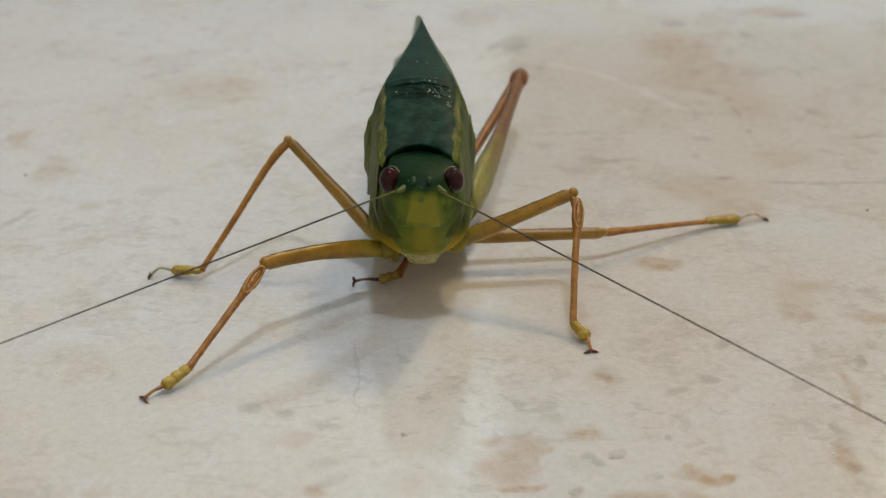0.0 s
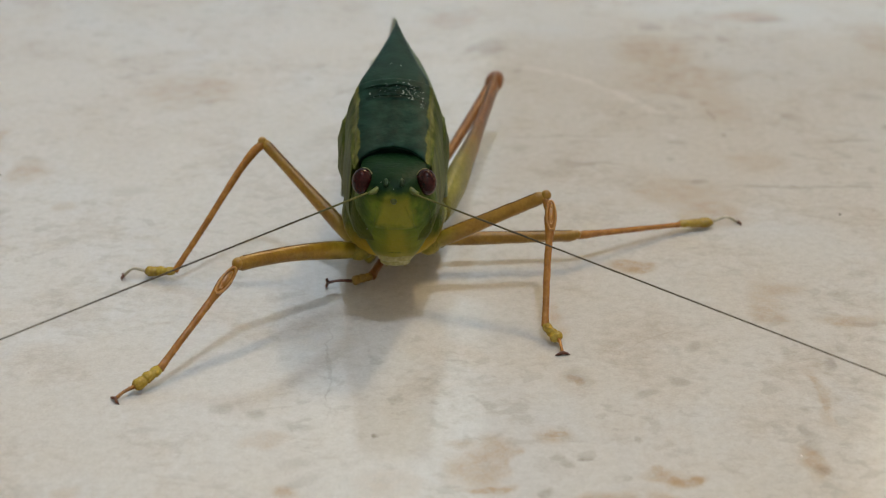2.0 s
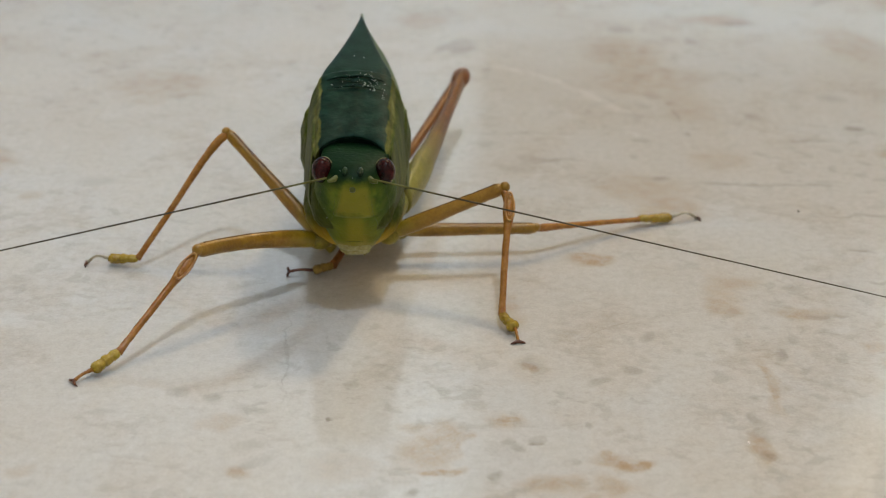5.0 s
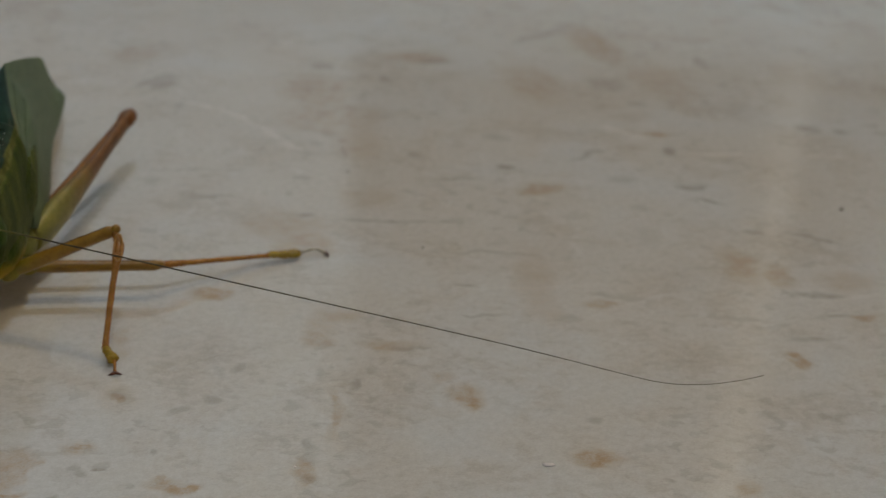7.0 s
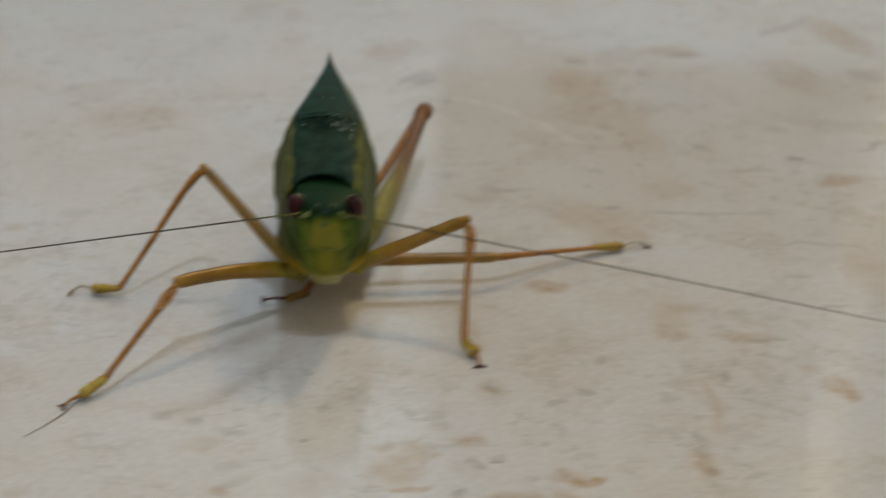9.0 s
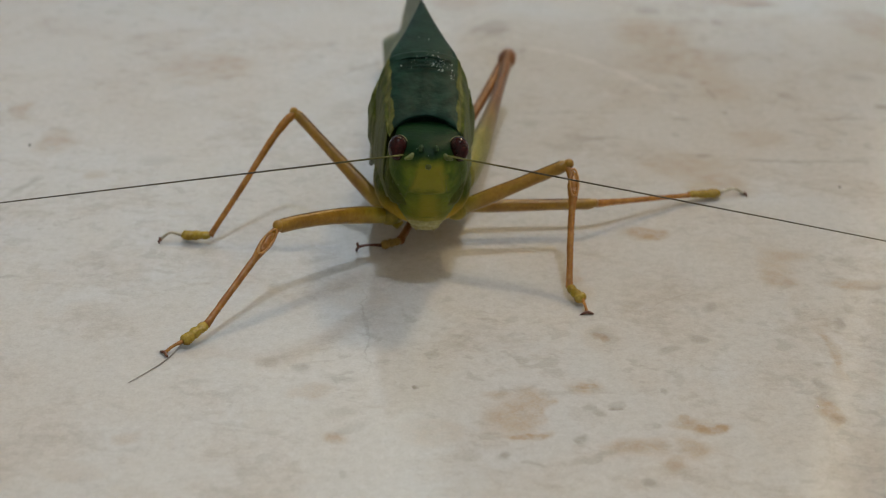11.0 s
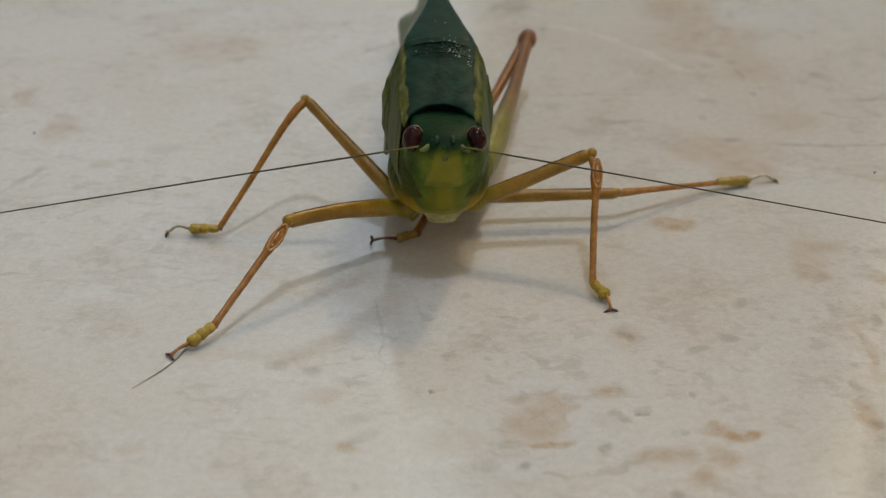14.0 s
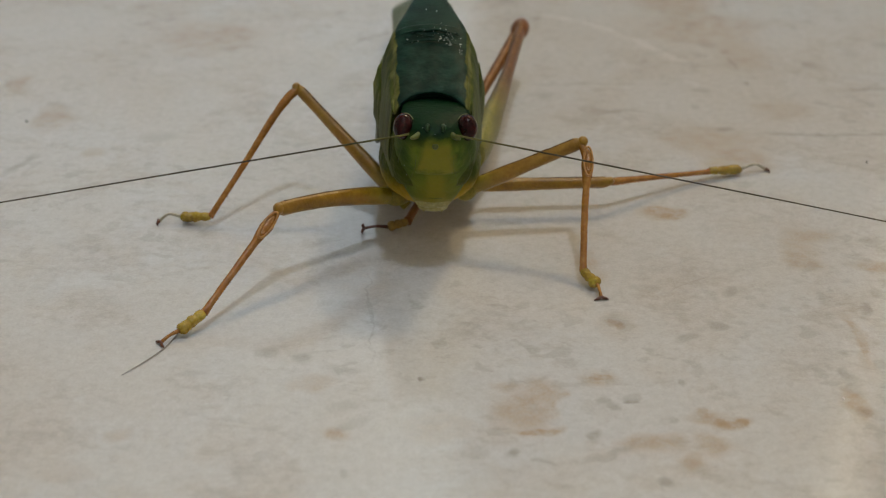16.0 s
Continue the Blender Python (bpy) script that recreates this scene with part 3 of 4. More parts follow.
def loft(bm, rings, cap=True, slot=None):
    """Skin closed rings of points; slot(i, j) gives a face's material."""
    loops = [[bm.verts.new(p) for p in ring] for ring in rings]
    n = len(loops[0])
    for i in range(len(loops) - 1):
        for j in range(n):
            f = bm.faces.new((loops[i][j], loops[i][(j + 1) % n], loops[i + 1][(j + 1) % n], loops[i + 1][j]))
            if slot:
                f.material_index = slot(i, j)
    if cap:
        for ring, k in ((loops[0], 0), (loops[-1], len(loops) - 2)):
            mid = bm.verts.new(sum((v.co for v in ring), Vector()) / n)
            for j in range(n):
                f = bm.faces.new((ring[j], ring[(j + 1) % n], mid))
                if slot:
                    f.material_index = slot(k, j)
    return loops


def spline(points, steps):
    """A smooth curve through the given rows of numbers."""
    pts = [np.array(p, float) for p in points]
    pts = [2 * pts[0] - pts[1]] + pts + [2 * pts[-1] - pts[-2]]
    out = []
    for i in range(1, len(pts) - 2):
        a, b, c, d = pts[i - 1 : i + 3]
        for k in range(steps):
            s = k / steps
            out.append(0.5 * (2 * b + (c - a) * s + (2 * a - 5 * b + 4 * c - d) * s * s + (3 * b - a - 3 * c + d) * s**3))
    return out + [pts[-2]]


def tube(bm, rows, sides=10, steps=4, flat=1.0, up=(0, 0, 1), slot=None, rough=0.0):
    """A tube through rows (x, y, z, radius); flat: width over height across the way."""
    line = spline(rows, steps)
    rings = []
    for i, p in enumerate(line):
        a, c = line[max(i - 1, 0)], line[min(i + 1, len(line) - 1)]
        way = Vector((c - a)[:3]).normalized()
        side = way.cross(Vector(up))
        side = side.normalized() if side.length > 1e-4 else Vector((1, 0, 0))
        top = side.cross(way)
        r = max(p[3], 0.004)
        ring = []
        for j in range(sides):
            w = 2 * math.pi * j / sides
            k = r * (1 + rough * noise.noise(Vector((p[0] * 2 + math.cos(w), p[1] * 2 + math.sin(w), p[2] * 2))))
            ring.append(Vector(p[:3]) + side * (math.cos(w) * k * flat) + top * (math.sin(w) * k))
        rings.append(ring)
    loft(bm, rings, slot=slot)
    return bm


def blob(bm, centre, radii, turn=None, rings=8, sides=14):
    """A rounded lump."""
    m = turn or Matrix.Identity(3)
    c = Vector(centre)
    loops = []
    for i in range(1, rings):
        a = math.pi * i / rings
        loops.append([c + m @ Vector((radii[0] * math.sin(a) * math.cos(2 * math.pi * j / sides),
                                      radii[1] * math.sin(a) * math.sin(2 * math.pi * j / sides), radii[2] * math.cos(a)))
                      for j in range(sides)])
    loft(bm, loops)
    return bm


def axis_x(y):
    """The body's middle line: its x at y."""
    return -1.5 - 0.016 * (y - 1.6)


# ---------------------------------------------------------------- the room
def slab(name, x0, x1, y0, y1, z0, z1, material, label):
    bm = bmesh.new()
    bmesh.ops.create_cube(bm, size=1)
    for v in bm.verts:
        v.co = Vector((x0 + (v.co.x + 0.5) * (x1 - x0), y0 + (v.co.y + 0.5) * (y1 - y0), z0 + (v.co.z + 0.5) * (z1 - z0))) / MM
    ob = part(name, bm, material, smooth=False)
    return tagged(ob, label, kind="structure")


slab("floor", -2.0, 2.0, -1.6, 2.4, -0.02, 0.0, STONE, "polished beige stone floor with brown and grey mottling")
def build_window_wall():
    """The far wall with two dark windows at night and a grey post between them."""
    bm = bmesh.new()
    xs, zs = [-2.1, 0.085, 0.875, 0.935, 2.0, 2.1], [-0.02, 0.75, 2.0, 2.5]
    for i in range(5):
        for j in range(3):
            if j == 1 and i in (1, 2, 3):
                continue
            box = bmesh.ops.create_cube(bm, size=1)["verts"]
            for v in box:
                v.co = Vector((xs[i] + (v.co.x + 0.5) * (xs[i + 1] - xs[i]), 2.4 + (v.co.y + 0.5) * 0.12, zs[j] + (v.co.z + 0.5) * (zs[j + 1] - zs[j]))) / MM
    tagged(part("wall_north", bm, BLUE_PLASTER, smooth=False), "pale blue plaster wall with two dark windows", kind="structure")
    slab("window_post", xs[2], xs[3], 2.40, 2.50, zs[1], zs[2], GREY_FRAME, "grey painted post between two windows")
    for n, (x0, x1) in enumerate(((xs[1], xs[2]), (xs[3], xs[4])), 1):
        slab("window_%d" % n, x0, x1, 2.44, 2.446, zs[1], zs[2], NIGHT_GLASS, "window pane, dark night outside")


build_window_wall()
# unseen walls and ceiling, added to close the room; their tone sets the fill
slab("wall_south", -2.1, 2.1, -1.7, -1.6, -0.02, 2.5, PLASTER, "unseen taupe wall, added to bounce light")
slab("wall_west", -2.1, -2.0, -1.6, 2.4, -0.02, 2.5, PLASTER, "unseen taupe wall, added to bounce light")
slab("wall_east", 2.0, 2.1, -1.6, 2.4, -0.02, 2.5, PLASTER, "unseen taupe wall, added to bounce light")
slab("ceiling", -2.1, 2.1, -1.7, 2.5, 2.5, 2.6, PLASTER, "unseen taupe ceiling, added to bounce light")

# ---------------------------------------------------------------- the katydid
katydid = tagged(new("katydid"), "green katydid with teal back and long brown legs, standing on stone", "insect")


def head_x(y):
    """The head is held a little to one side of the body's line."""
    return axis_x(y) + 0.2


def build_head(k):
    rows = [(5.6, 12.3, 0.5, 0.5, 0.0), (4.7, 12.36, 1.45, 1.4, 0.0), (3.6, 12.33, 2.1, 2.2, 0.0), (2.4, 12.05, 2.4, 2.8, 0.05), (1.65, 11.55, 2.5, 2.9, 0.12), (1.35, 10.9, 2.6, 2.7, 0.2), (1.7, 9.9, 2.85, 2.65, 0.28),
            (2.5, 8.5, 3.08, 2.55, 0.34), (3.6, 6.7, 2.85, 2.35, 0.38), (4.6, 5.2, 2.25, 1.7, 0.38), (5.15, 4.4, 1.75, 1.2, 0.38), (5.6, 3.8, 1.25, 0.8, 0.38)]
    rings = []
    for y, z, w, d, tilt in spline(rows, 3):
        back = Vector((0, 1, tilt)).normalized()
        c = Vector((head_x(y), y, z)) + back * d
        ring = []
        for j in range(28):
            a = 2 * math.pi * j / 28
            ca, sa = math.cos(a), math.sin(a)
            ring.append(c + Vector((w * ca, 0, 0)) + back * (d * sa))
        rings.append(ring)
    bm = bmesh.new()
    loft(bm, rings)
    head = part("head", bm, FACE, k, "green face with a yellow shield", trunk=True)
    for s in (-1, 1):
        cx = head_x(1.6) + 2.26 * s
        turn = Euler((radians(-18), 0, radians(18 * s))).to_matrix()
        eye = part("eye", blob(bmesh.new(), (cx, 2.95, 11.6), (0.74, 0.84, 0.96), turn, 14, 22), EYE, head, "dark red glossy eye", trunk=True)
        rim = [Vector((cx, 2.95, 11.6)) + turn @ Vector((0.725 * math.cos(a), 0.22, 0.94 * math.sin(a)))
               for a in [2 * math.pi * i / 24 for i in range(24)]]
        bm = bmesh.new()
        rings = []
        for i, p in enumerate(rim):
            out = (p - Vector((cx, 3.1, 11.6))).normalized()
            rings.append([p + out * (0.034 * math.cos(w)) + Vector((0, 0.05 * math.sin(w), 0)) for w in [math.pi * q / 3 for q in range(6)]])
        loft(bm, rings + [rings[0]], cap=False)
        part("eye_rim", bm, RIM, head, "pale eye rim", trunk=True)
        bm = bmesh.new()
        tube(bm, [(head_x(1.3) + 0.95 * s, 2.4, 11.4, 0.27), (head_x(1.3) + 1.25 * s, 1.9, 11.36, 0.22), (head_x(1.3) + 1.5 * s, 1.72, 11.3, 0.17), (head_x(1.3) + 1.75 * s, 1.6, 11.27, 0.10)], 10, 3)
        part("scape", bm, SCAPE, head, "pale green antenna socket", trunk=True)
    def front(x, z):
        """A point on the face: interpolated along its profile, curving back towards the cheeks."""
        zs, ys, ws = [3.8, 4.4, 5.2, 6.7, 8.5, 9.9, 11.0, 11.8], [5.6, 5.15, 4.6, 3.6, 2.5, 1.7, 1.35, 1.65], [1.25, 1.75, 2.25, 2.85, 3.08, 2.85, 2.6, 2.5]
        y, w = np.interp(z, zs, ys), np.interp(z, zs, ws)
        return Vector((head_x(y) + x, y + 2.55 * (1 - math.sqrt(1 - min(0.98, abs(x) / w) ** 2)), z))

    # yellow shield between the feelers, a low raised plate
    bm = bmesh.new()
    rings = []
    for i in range(9):
        v = i / 8
        z = 10.75 - 2.85 * v
        half = 0.75 + 0.65 * v
        line = [front(half * (q / 5 - 1), z) for q in range(11)]
        rings.append([p + Vector((0, -0.015 - 0.05 * (1 - abs(q / 5 - 1) ** 3) * math.sin(math.pi * min(1, 0.12 + v * 0.8)), 0)) for q, p in enumerate(line)]
                     + [p + Vector((0, 0.3, 0)) for p in line[::-1]])
    loft(bm, rings)
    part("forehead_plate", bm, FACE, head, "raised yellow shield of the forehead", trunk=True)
    for name, pts, r in (("suture", [(-1.25, 5.0), (-0.6, 5.2), (0, 5.25), (0.6, 5.2), (1.25, 5.0)], 0.02),
                         ("suture", [(-1.25, 10.6), (-1.35, 9.4), (-1.45, 8.2), (-1.75, 6.9), (-1.55, 5.4)], 0.010), ("suture", [(1.25, 10.6), (1.35, 9.4), (1.45, 8.2), (1.75, 6.9), (1.55, 5.4)], 0.010),
                         ("suture", [(-2.3, 10.3), (-2.6, 8.8), (-2.45, 7.2), (-1.95, 5.8)], 0.016), ("suture", [(2.3, 10.3), (2.6, 8.8), (2.45, 7.2), (1.95, 5.8)], 0.016)):
        bm = bmesh.new()
        tube(bm, [(*front(x, z), r) for x, z in pts], 6, 4, rough=0.4)
        part(name, bm, SUTURE, head, "dark seam of the face", trunk=True)
    for s in (-1, 1):
        bm = bmesh.new()
        blob(bm, (head_x(1.5) + 0.55 * s, 1.95, 11.95), (0.19, 0.30, 0.30), None, 7, 12)
        part("crown_bump", bm, CROWN_BUMP, head, "shiny bump between the eyes", trunk=True)
    part("ocellus", blob(bmesh.new(), (head_x(1.3), 1.36, 10.75), (0.23, 0.12, 0.23)), SCAPE, head, "pale frontal spot", trunk=True)
    bm = bmesh.new()
    blob(bm, (head_x(4.8), 5.5, 4.5), (1.32, 0.62, 0.48), Euler((radians(-25), 0, 0)).to_matrix(), 8, 18)
    part("clypeus", bm, LABRUM, head, "pale yellowish mouth plate", trunk=True)
    bm = bmesh.new()
    blob(bm, (head_x(5.2), 5.85, 3.95), (1.15, 0.38, 0.36), None, 8, 16)
    part("labrum", bm, LABRUM, head, "pale lip", trunk=True)
    for s in (-1, 1):
        bm = bmesh.new()
        x = head_x(5)
        tube(bm, [(x + 0.8 * s, 6.8, 4.4, 0.15), (x + 0.95 * s, 6.6, 3.7, 0.14), (x + 0.6 * s, 6.3, 3.4, 0.12)], 8, 3)
        part("palp", bm, THORAX, head, trunk=True)
    return head


def saddle_ring(y, top, shoulder, wide, zwide, low, zlow, notch):
    """A cross-section of the neck shield, from low on its right over the back to low on its left."""
    half = [(low, zlow), ((low + wide) / 2 + 0.25, (zlow + zwide) / 2), (wide, zwide), (wide * 0.55 + shoulder * 0.5, (zwide + top) / 2 + 0.6),
            (shoulder + 0.30, top - 1.05), (shoulder, top - 0.5), (shoulder * 0.62, top - 0.12), (0, top + 0.06)]
    half = spline(half, 6)
    def at(x, z):
        return Vector((axis_x(y) + x, y + notch * max(0.0, 1 - (x / (shoulder + 0.3)) ** 2), z))

    return [at(x, z) for x, z in half] + [at(-x, z) for x, z in half[-2::-1]]


def build_pronotum(k):
    rows = [(5.8, 11.9, 2.0, 2.75, 10.0, 2.5, 7.0, 1.3), (4.95, 12.6, 2.3, 2.95, 10.0, 2.6, 7.0, 1.7), (4.8, 13.05, 2.4, 3.1, 10.0, 2.7, 6.9, 1.7), (7.4, 13.95, 2.5, 3.5, 9.6, 3.0, 5.6, 1.4),
            (10.2, 14.8, 2.58, 3.85, 9.2, 3.2, 4.6, 0.8), (12.2, 15.3, 2.7, 4.0, 9.2, 3.2, 4.4, 0.4), (13.2, 15.62, 2.75, 4.05, 9.4, 3.0, 5.0, 0.3), (13.7, 15.5, 2.65, 3.9, 9.4, 2.9, 5.4, 0.3)]
    rings = [saddle_ring(*r) for r in spline(rows, 8)]
    bm = bmesh.new()
    loft(bm, rings)
    shield = part("pronotum", bm, NECK_SHIELD, k, "teal neck shield with yellow side stripes", trunk=True)
    return shield


def wing_x(y):
    """Behind the shield the folded wings bend a little to one side."""
    return axis_x(y) - 0.036 * max(0.0, y - 23.4)


def wing_ring(y, top, crest, a, b, c, low, right, left, side):
    """Half a folded wing's section on one side of the middle line: a crest, then a steep flank."""
    reach = right if side > 0 else left
    k = min(1.0, (top - low) / 8)
    half = [(0.0, top), (crest * 0.6, top - 0.03), (crest, top - 0.16 * k), (a, top - 1.0 * k), (b, top - 2.0 * k), (c, top - 4.0 * k),
            ((c + reach) / 2 + 0.1, (top - 4.0 * k + low) / 2), (reach, low)]
    outer = spline(half, 3)
    inner = [(max(x - 0.25, min(x, 0.01)), z - 0.12) for x, z in outer[::-1]]
    return [Vector((wing_x(y) + side * x, y, z)) for x, z in list(outer) + inner]


def build_wings(k):
    # along the back: y, height, half widths of the crest and of three steps down; a flat triangle, then a thin leaf
    roof = [(12.6, 15.1, 2.45, 3, 3.3, 3.7), (14.2, 15.6, 2.4, 2.95, 3.3, 3.8), (16.5, 15.98, 1.78, 2.25, 2.75, 3.5),
            (19.4, 16.4, 1.05, 1.55, 2.15, 3.2), (24.2, 16.96, 0.12, 0.5, 1.05, 2.2), (26.4, 16.5, 0.1, 0.36, 0.72, 1.7),
            (28.9, 15.88, 0.1, 0.32, 0.58, 1.38), (32.4, 14.92, 0.1, 0.3, 0.5, 1.15), (36.4, 13.79, 0.1, 0.3, 0.46, 1.0),
            (41.4, 12.29, 0.1, 0.28, 0.45, 0.9), (45.4, 11.06, 0.1, 0.25, 0.4, 0.75), (47.7, 10.11, 0.08, 0.24, 0.36, 0.6),
            (49.7, 8.65, 0.07, 0.22, 0.32, 0.5), (51.4, 7.28, 0.06, 0.2, 0.3, 0.5), (53.1, 6.11, 0.06, 0.2, 0.3, 0.45),
            (54, 5.43, 0.06, 0.2, 0.3, 0.4), (54.8, 4.85, 0.05, 0.15, 0.2, 0.3)]
    # its lower edge: height, reach on either side
    hem = [(6.5, 4, 4.1), (5.6, 4.2, 4.3), (4.8, 4.2, 4.3), (4.2, 4, 4.2), (4.46, 3.4, 3.6), (4.3, 3.2, 3.4), (4.15, 2.9, 3.2),
            (4.02, 2.5, 2.8), (3.89, 2.1, 2.5), (3.59, 1.7, 2.35), (3.56, 1.7, 2.3), (3.71, 1.7, 2.3), (3.95, 1.7, 2.3), (4.18, 1.65, 2.3),
            (4.31, 1.45, 2.05), (4.43, 0.85, 1.2), (4.25, 0.5, 0.8)]
    rows = [a + b for a, b in zip(roof, hem)]
    for side, name in ((1, "right_wing"), (-1, "left_wing")):
        rings = [wing_ring(*r, side) for r in spline(rows, 4)]
        n = len(rings[0])
        bm = bmesh.new()
        def zone(i, j):
            """Teal back, a yellowish margin near the shield, then the side face."""
            edge = 7 if i < 14 else 7 - 1.75 * (i - 13)
            if i < 9 and edge <= j < edge + 2:
                return 2
            if side < 0 and j == 7 and 6 <= i < 16:
                return 3
            return 0 if j < edge else 1

        loft(bm, rings, slot=zone)
        for e in bm.edges:
            # the seam between the two wings stays a crisp edge
            if all(abs(v.co.x - wing_x(v.co.y)) < 0.001 for v in e.verts):
                e.smooth = False
        wing = part(name, bm, [TEAL, WING_SIDE if side > 0 else PALE_WING, STRIPE, WING_RIM], k, "folded leaf-like green wing", trunk=True)
        for q, (f0, f1) in enumerate(((0.50, 0.60), (0.64, 0.74), (0.76, 0.9))):
            pts = []
            for i in range(3, len(rings) - 4, 3):
                s = i / len(rings)
                pos = (f0 + (f1 - f0) * s) * 20
                a = int(pos)
                p = rings[i][a].lerp(rings[i][a + 1], pos - a)
                pts.append((p.x + side * 0.02, p.y, p.z, 0.04 * (1 - 0.6 * s)))
            bm = bmesh.new()
            tube(bm, pts, 5, 1)
            part("vein", bm, WING_SIDE if side > 0 else PALE_WING, wing, trunk=True)
    # crumpled flaps pressed to the wing bases
    for side, size in ((-1, 0.66), (1, 0.5)):
        bm = bmesh.new()
        rings = []
        for y, x, z, w, h in spline([(8.6, 3.2, 8.6, 0.2, 0.6), (10.2, 3.45, 9.0, 0.5, 1.5), (12.0, 3.6, 9.3, 0.95, 2.2), (13.6, 3.7, 9.7, 1.1, 2.5), (15.5, 3.6, 10.0, 0.9, 2.2), (18.5, 3.3, 10.4, 0.5, 1.4), (21.5, 2.7, 10.6, 0.2, 0.6)], 4):
            ring = []
            for j in range(18):
                a = 2 * math.pi * j / 18
                fold = 1 + 0.24 * noise.noise(Vector((y * 0.9, math.cos(a) * 2.2, math.sin(a) * 2.2 + side)))
                ring.append(Vector((axis_x(y) + side * (x + (w * size) * math.cos(a) * fold), y, z + h * math.sin(a) * fold)))
            rings.append(ring)
        loft(bm, rings)
        part("wing_flap", bm, FLANK, k, "crumpled olive flap at the wing base", trunk=True)
    # crumpled band across the rear of the shield: an edge, a ridge and short folds
    def crest(x, y):
        top = np.interp(y, (10.2, 12.2, 13.2, 16.5), (14.86, 15.36, 15.66, 15.9))
        return top - 0.028 * x * x - 0.004 * x**4

    for name, y0, bow, r, half, label in (("shield_edge", 11.1, 0.25, 0.06, 2.15, "uneven rear edge of the shield"), ("wing_ridge", 12.4, 0.3, 0.09, 2.25, "raised ridge across the wing bases")):
        bm = bmesh.new()
        xs = [half * (i / 6 - 1) for i in range(13)]
        tube(bm, [(axis_x(y0) + x, y0 + bow * math.cos(x * 0.7) + 0.12 * noise.noise(Vector((x * 1.3, y0, 0))), crest(x, y0 + bow * math.cos(x * 0.7)), r * (1.2 - 0.9 * abs(x / half) ** 3)) for x in xs], 8, 3, rough=0.7)
        part(name, bm, TEAL, k, label, trunk=True)
    for i in range(7):
        x, y = random.uniform(-1.9, 1.9), random.uniform(11.4, 12.5)
        dx, dy = random.uniform(0.25, 0.6), random.uniform(-0.15, 0.15)
        bm = bmesh.new()
        tube(bm, [(axis_x(y) + x + dx * q, y + dy * q, crest(x + dx * q, y + dy * q) + 0.03, 0.06 * (1 - 0.7 * q * q)) for q in (-1, -0.4, 0.2, 1)], 6, 3, rough=0.5)
        part("fold", bm, TEAL, k, trunk=True)
    # dry wax on the ridge and along one edge of the shield
    bm = bmesh.new()
    spots = [(1.1 + random.gauss(0, 0.42), 11.9 + random.gauss(0, 0.5)) for _ in range(56)]
    spots += [(-0.9 + random.gauss(0, 0.45), 11.8 + random.gauss(0, 0.35)) for _ in range(6)]
    spots += [(2.2 + random.gauss(0, 0.12), 10.2 + random.gauss(0, 0.7)) for _ in range(12)]
    spots += [(random.uniform(-1.8, 1.8), random.uniform(9.5, 20)) for _ in range(6)]
    for x, y in spots:
        r = 0.016 + 0.045 * random.random() ** 3
        blob(bm, (axis_x(y) + x, y, crest(x, y) + 0.08), (r * random.uniform(1.0, 2.4), r, r * 0.7), Euler((0, 0, random.uniform(0, 3))).to_matrix(), 4, 6)
    # pale beads on the face: its small highlights, put in as colour
    for x, z in ((1.7, 8.0), (1.9, 7.6), (2.05, 8.3), (1.6, 7.3), (-1.8, 7.5), (-1.95, 8.4), (2.2, 6.9), (-0.7, 12.0), (0.9, 12.1), (0.2, 11.6)):
        y = np.interp(z, (6.7, 8.5, 9.9, 11.0, 11.8, 12.4), (3.6, 2.5, 1.7, 1.35, 1.6, 2.0)) + 2.5 * (1 - math.sqrt(1 - min(0.98, abs(x) / 2.6) ** 2))
        blob(bm, (axis_x(y) + x, y - 0.02, z), (0.028, 0.025, 0.025), None, 4, 6)
    part("wax_and_glint_fleck", bm, WAX_GLINT, k, "tiny pale wax flecks, on the face pale beads for glints", trunk=True)


def build_trunk(k):
    bm = bmesh.new()
    rings = []
    for z, w, d in spline([(6.4, 2.6, 1.2), (7.2, 2.95, 1.6), (8.5, 3.14, 1.95), (10.0, 3.02, 1.9), (11.0, 2.75, 1.4), (11.7, 2.1, 0.8)], 3):
        ring = []
        for j in range(28):
            ca, sa = math.cos(2 * math.pi * j / 28), math.sin(2 * math.pi * j / 28)
            ring.append(Vector((axis_x(6) + 0.08 + w * math.copysign(abs(ca) ** 0.6, ca), 5.4 + d * math.copysign(abs(sa) ** 0.6, sa), z)))
        rings.append(ring)
    loft(bm, rings)
    part("neck", bm, FLANK, k, "olive-green neck membrane", trunk=True)
    bm = bmesh.new()
    rows = [(5.9, 6.9, 2.6, 2.0), (6.6, 6.5, 3.5, 2.7), (8.6, 6.5, 3.9, 3.4), (11, 6.8, 3.8, 4.0), (15, 7.4, 3.3, 4.6), (17.5, 7.8, 2.9, 4.2)]
    rings = [[Vector((axis_x(y) + w * math.cos(a), y, z + h * math.sin(a))) for a in [2 * math.pi * j / 24 for j in range(24)]] for y, z, w, h in spline(rows, 3)]
    loft(bm, rings)
    part("thorax", bm, BELLY, k, "olive flank, translucent gold beneath", trunk=True)
    bm = bmesh.new()
    rows = []
    for i in range(25):
        s = i / 24
        w = 2.4 * (1 - s**1.6 * 0.75) * (1 + 0.035 * math.cos(i * math.pi))
        rows.append((16 + 24 * s, 7.4 - 2.4 * s, w, w * 1.05))
    rings = [[Vector((wing_x(y) + w * math.cos(a), y, z + h * math.sin(a))) for a in [2 * math.pi * j / 20 for j in range(20)]] for y, z, w, h in rows]
    loft(bm, rings)
    part("abdomen", bm, GOLD, k, "golden-brown ringed belly", trunk=True)


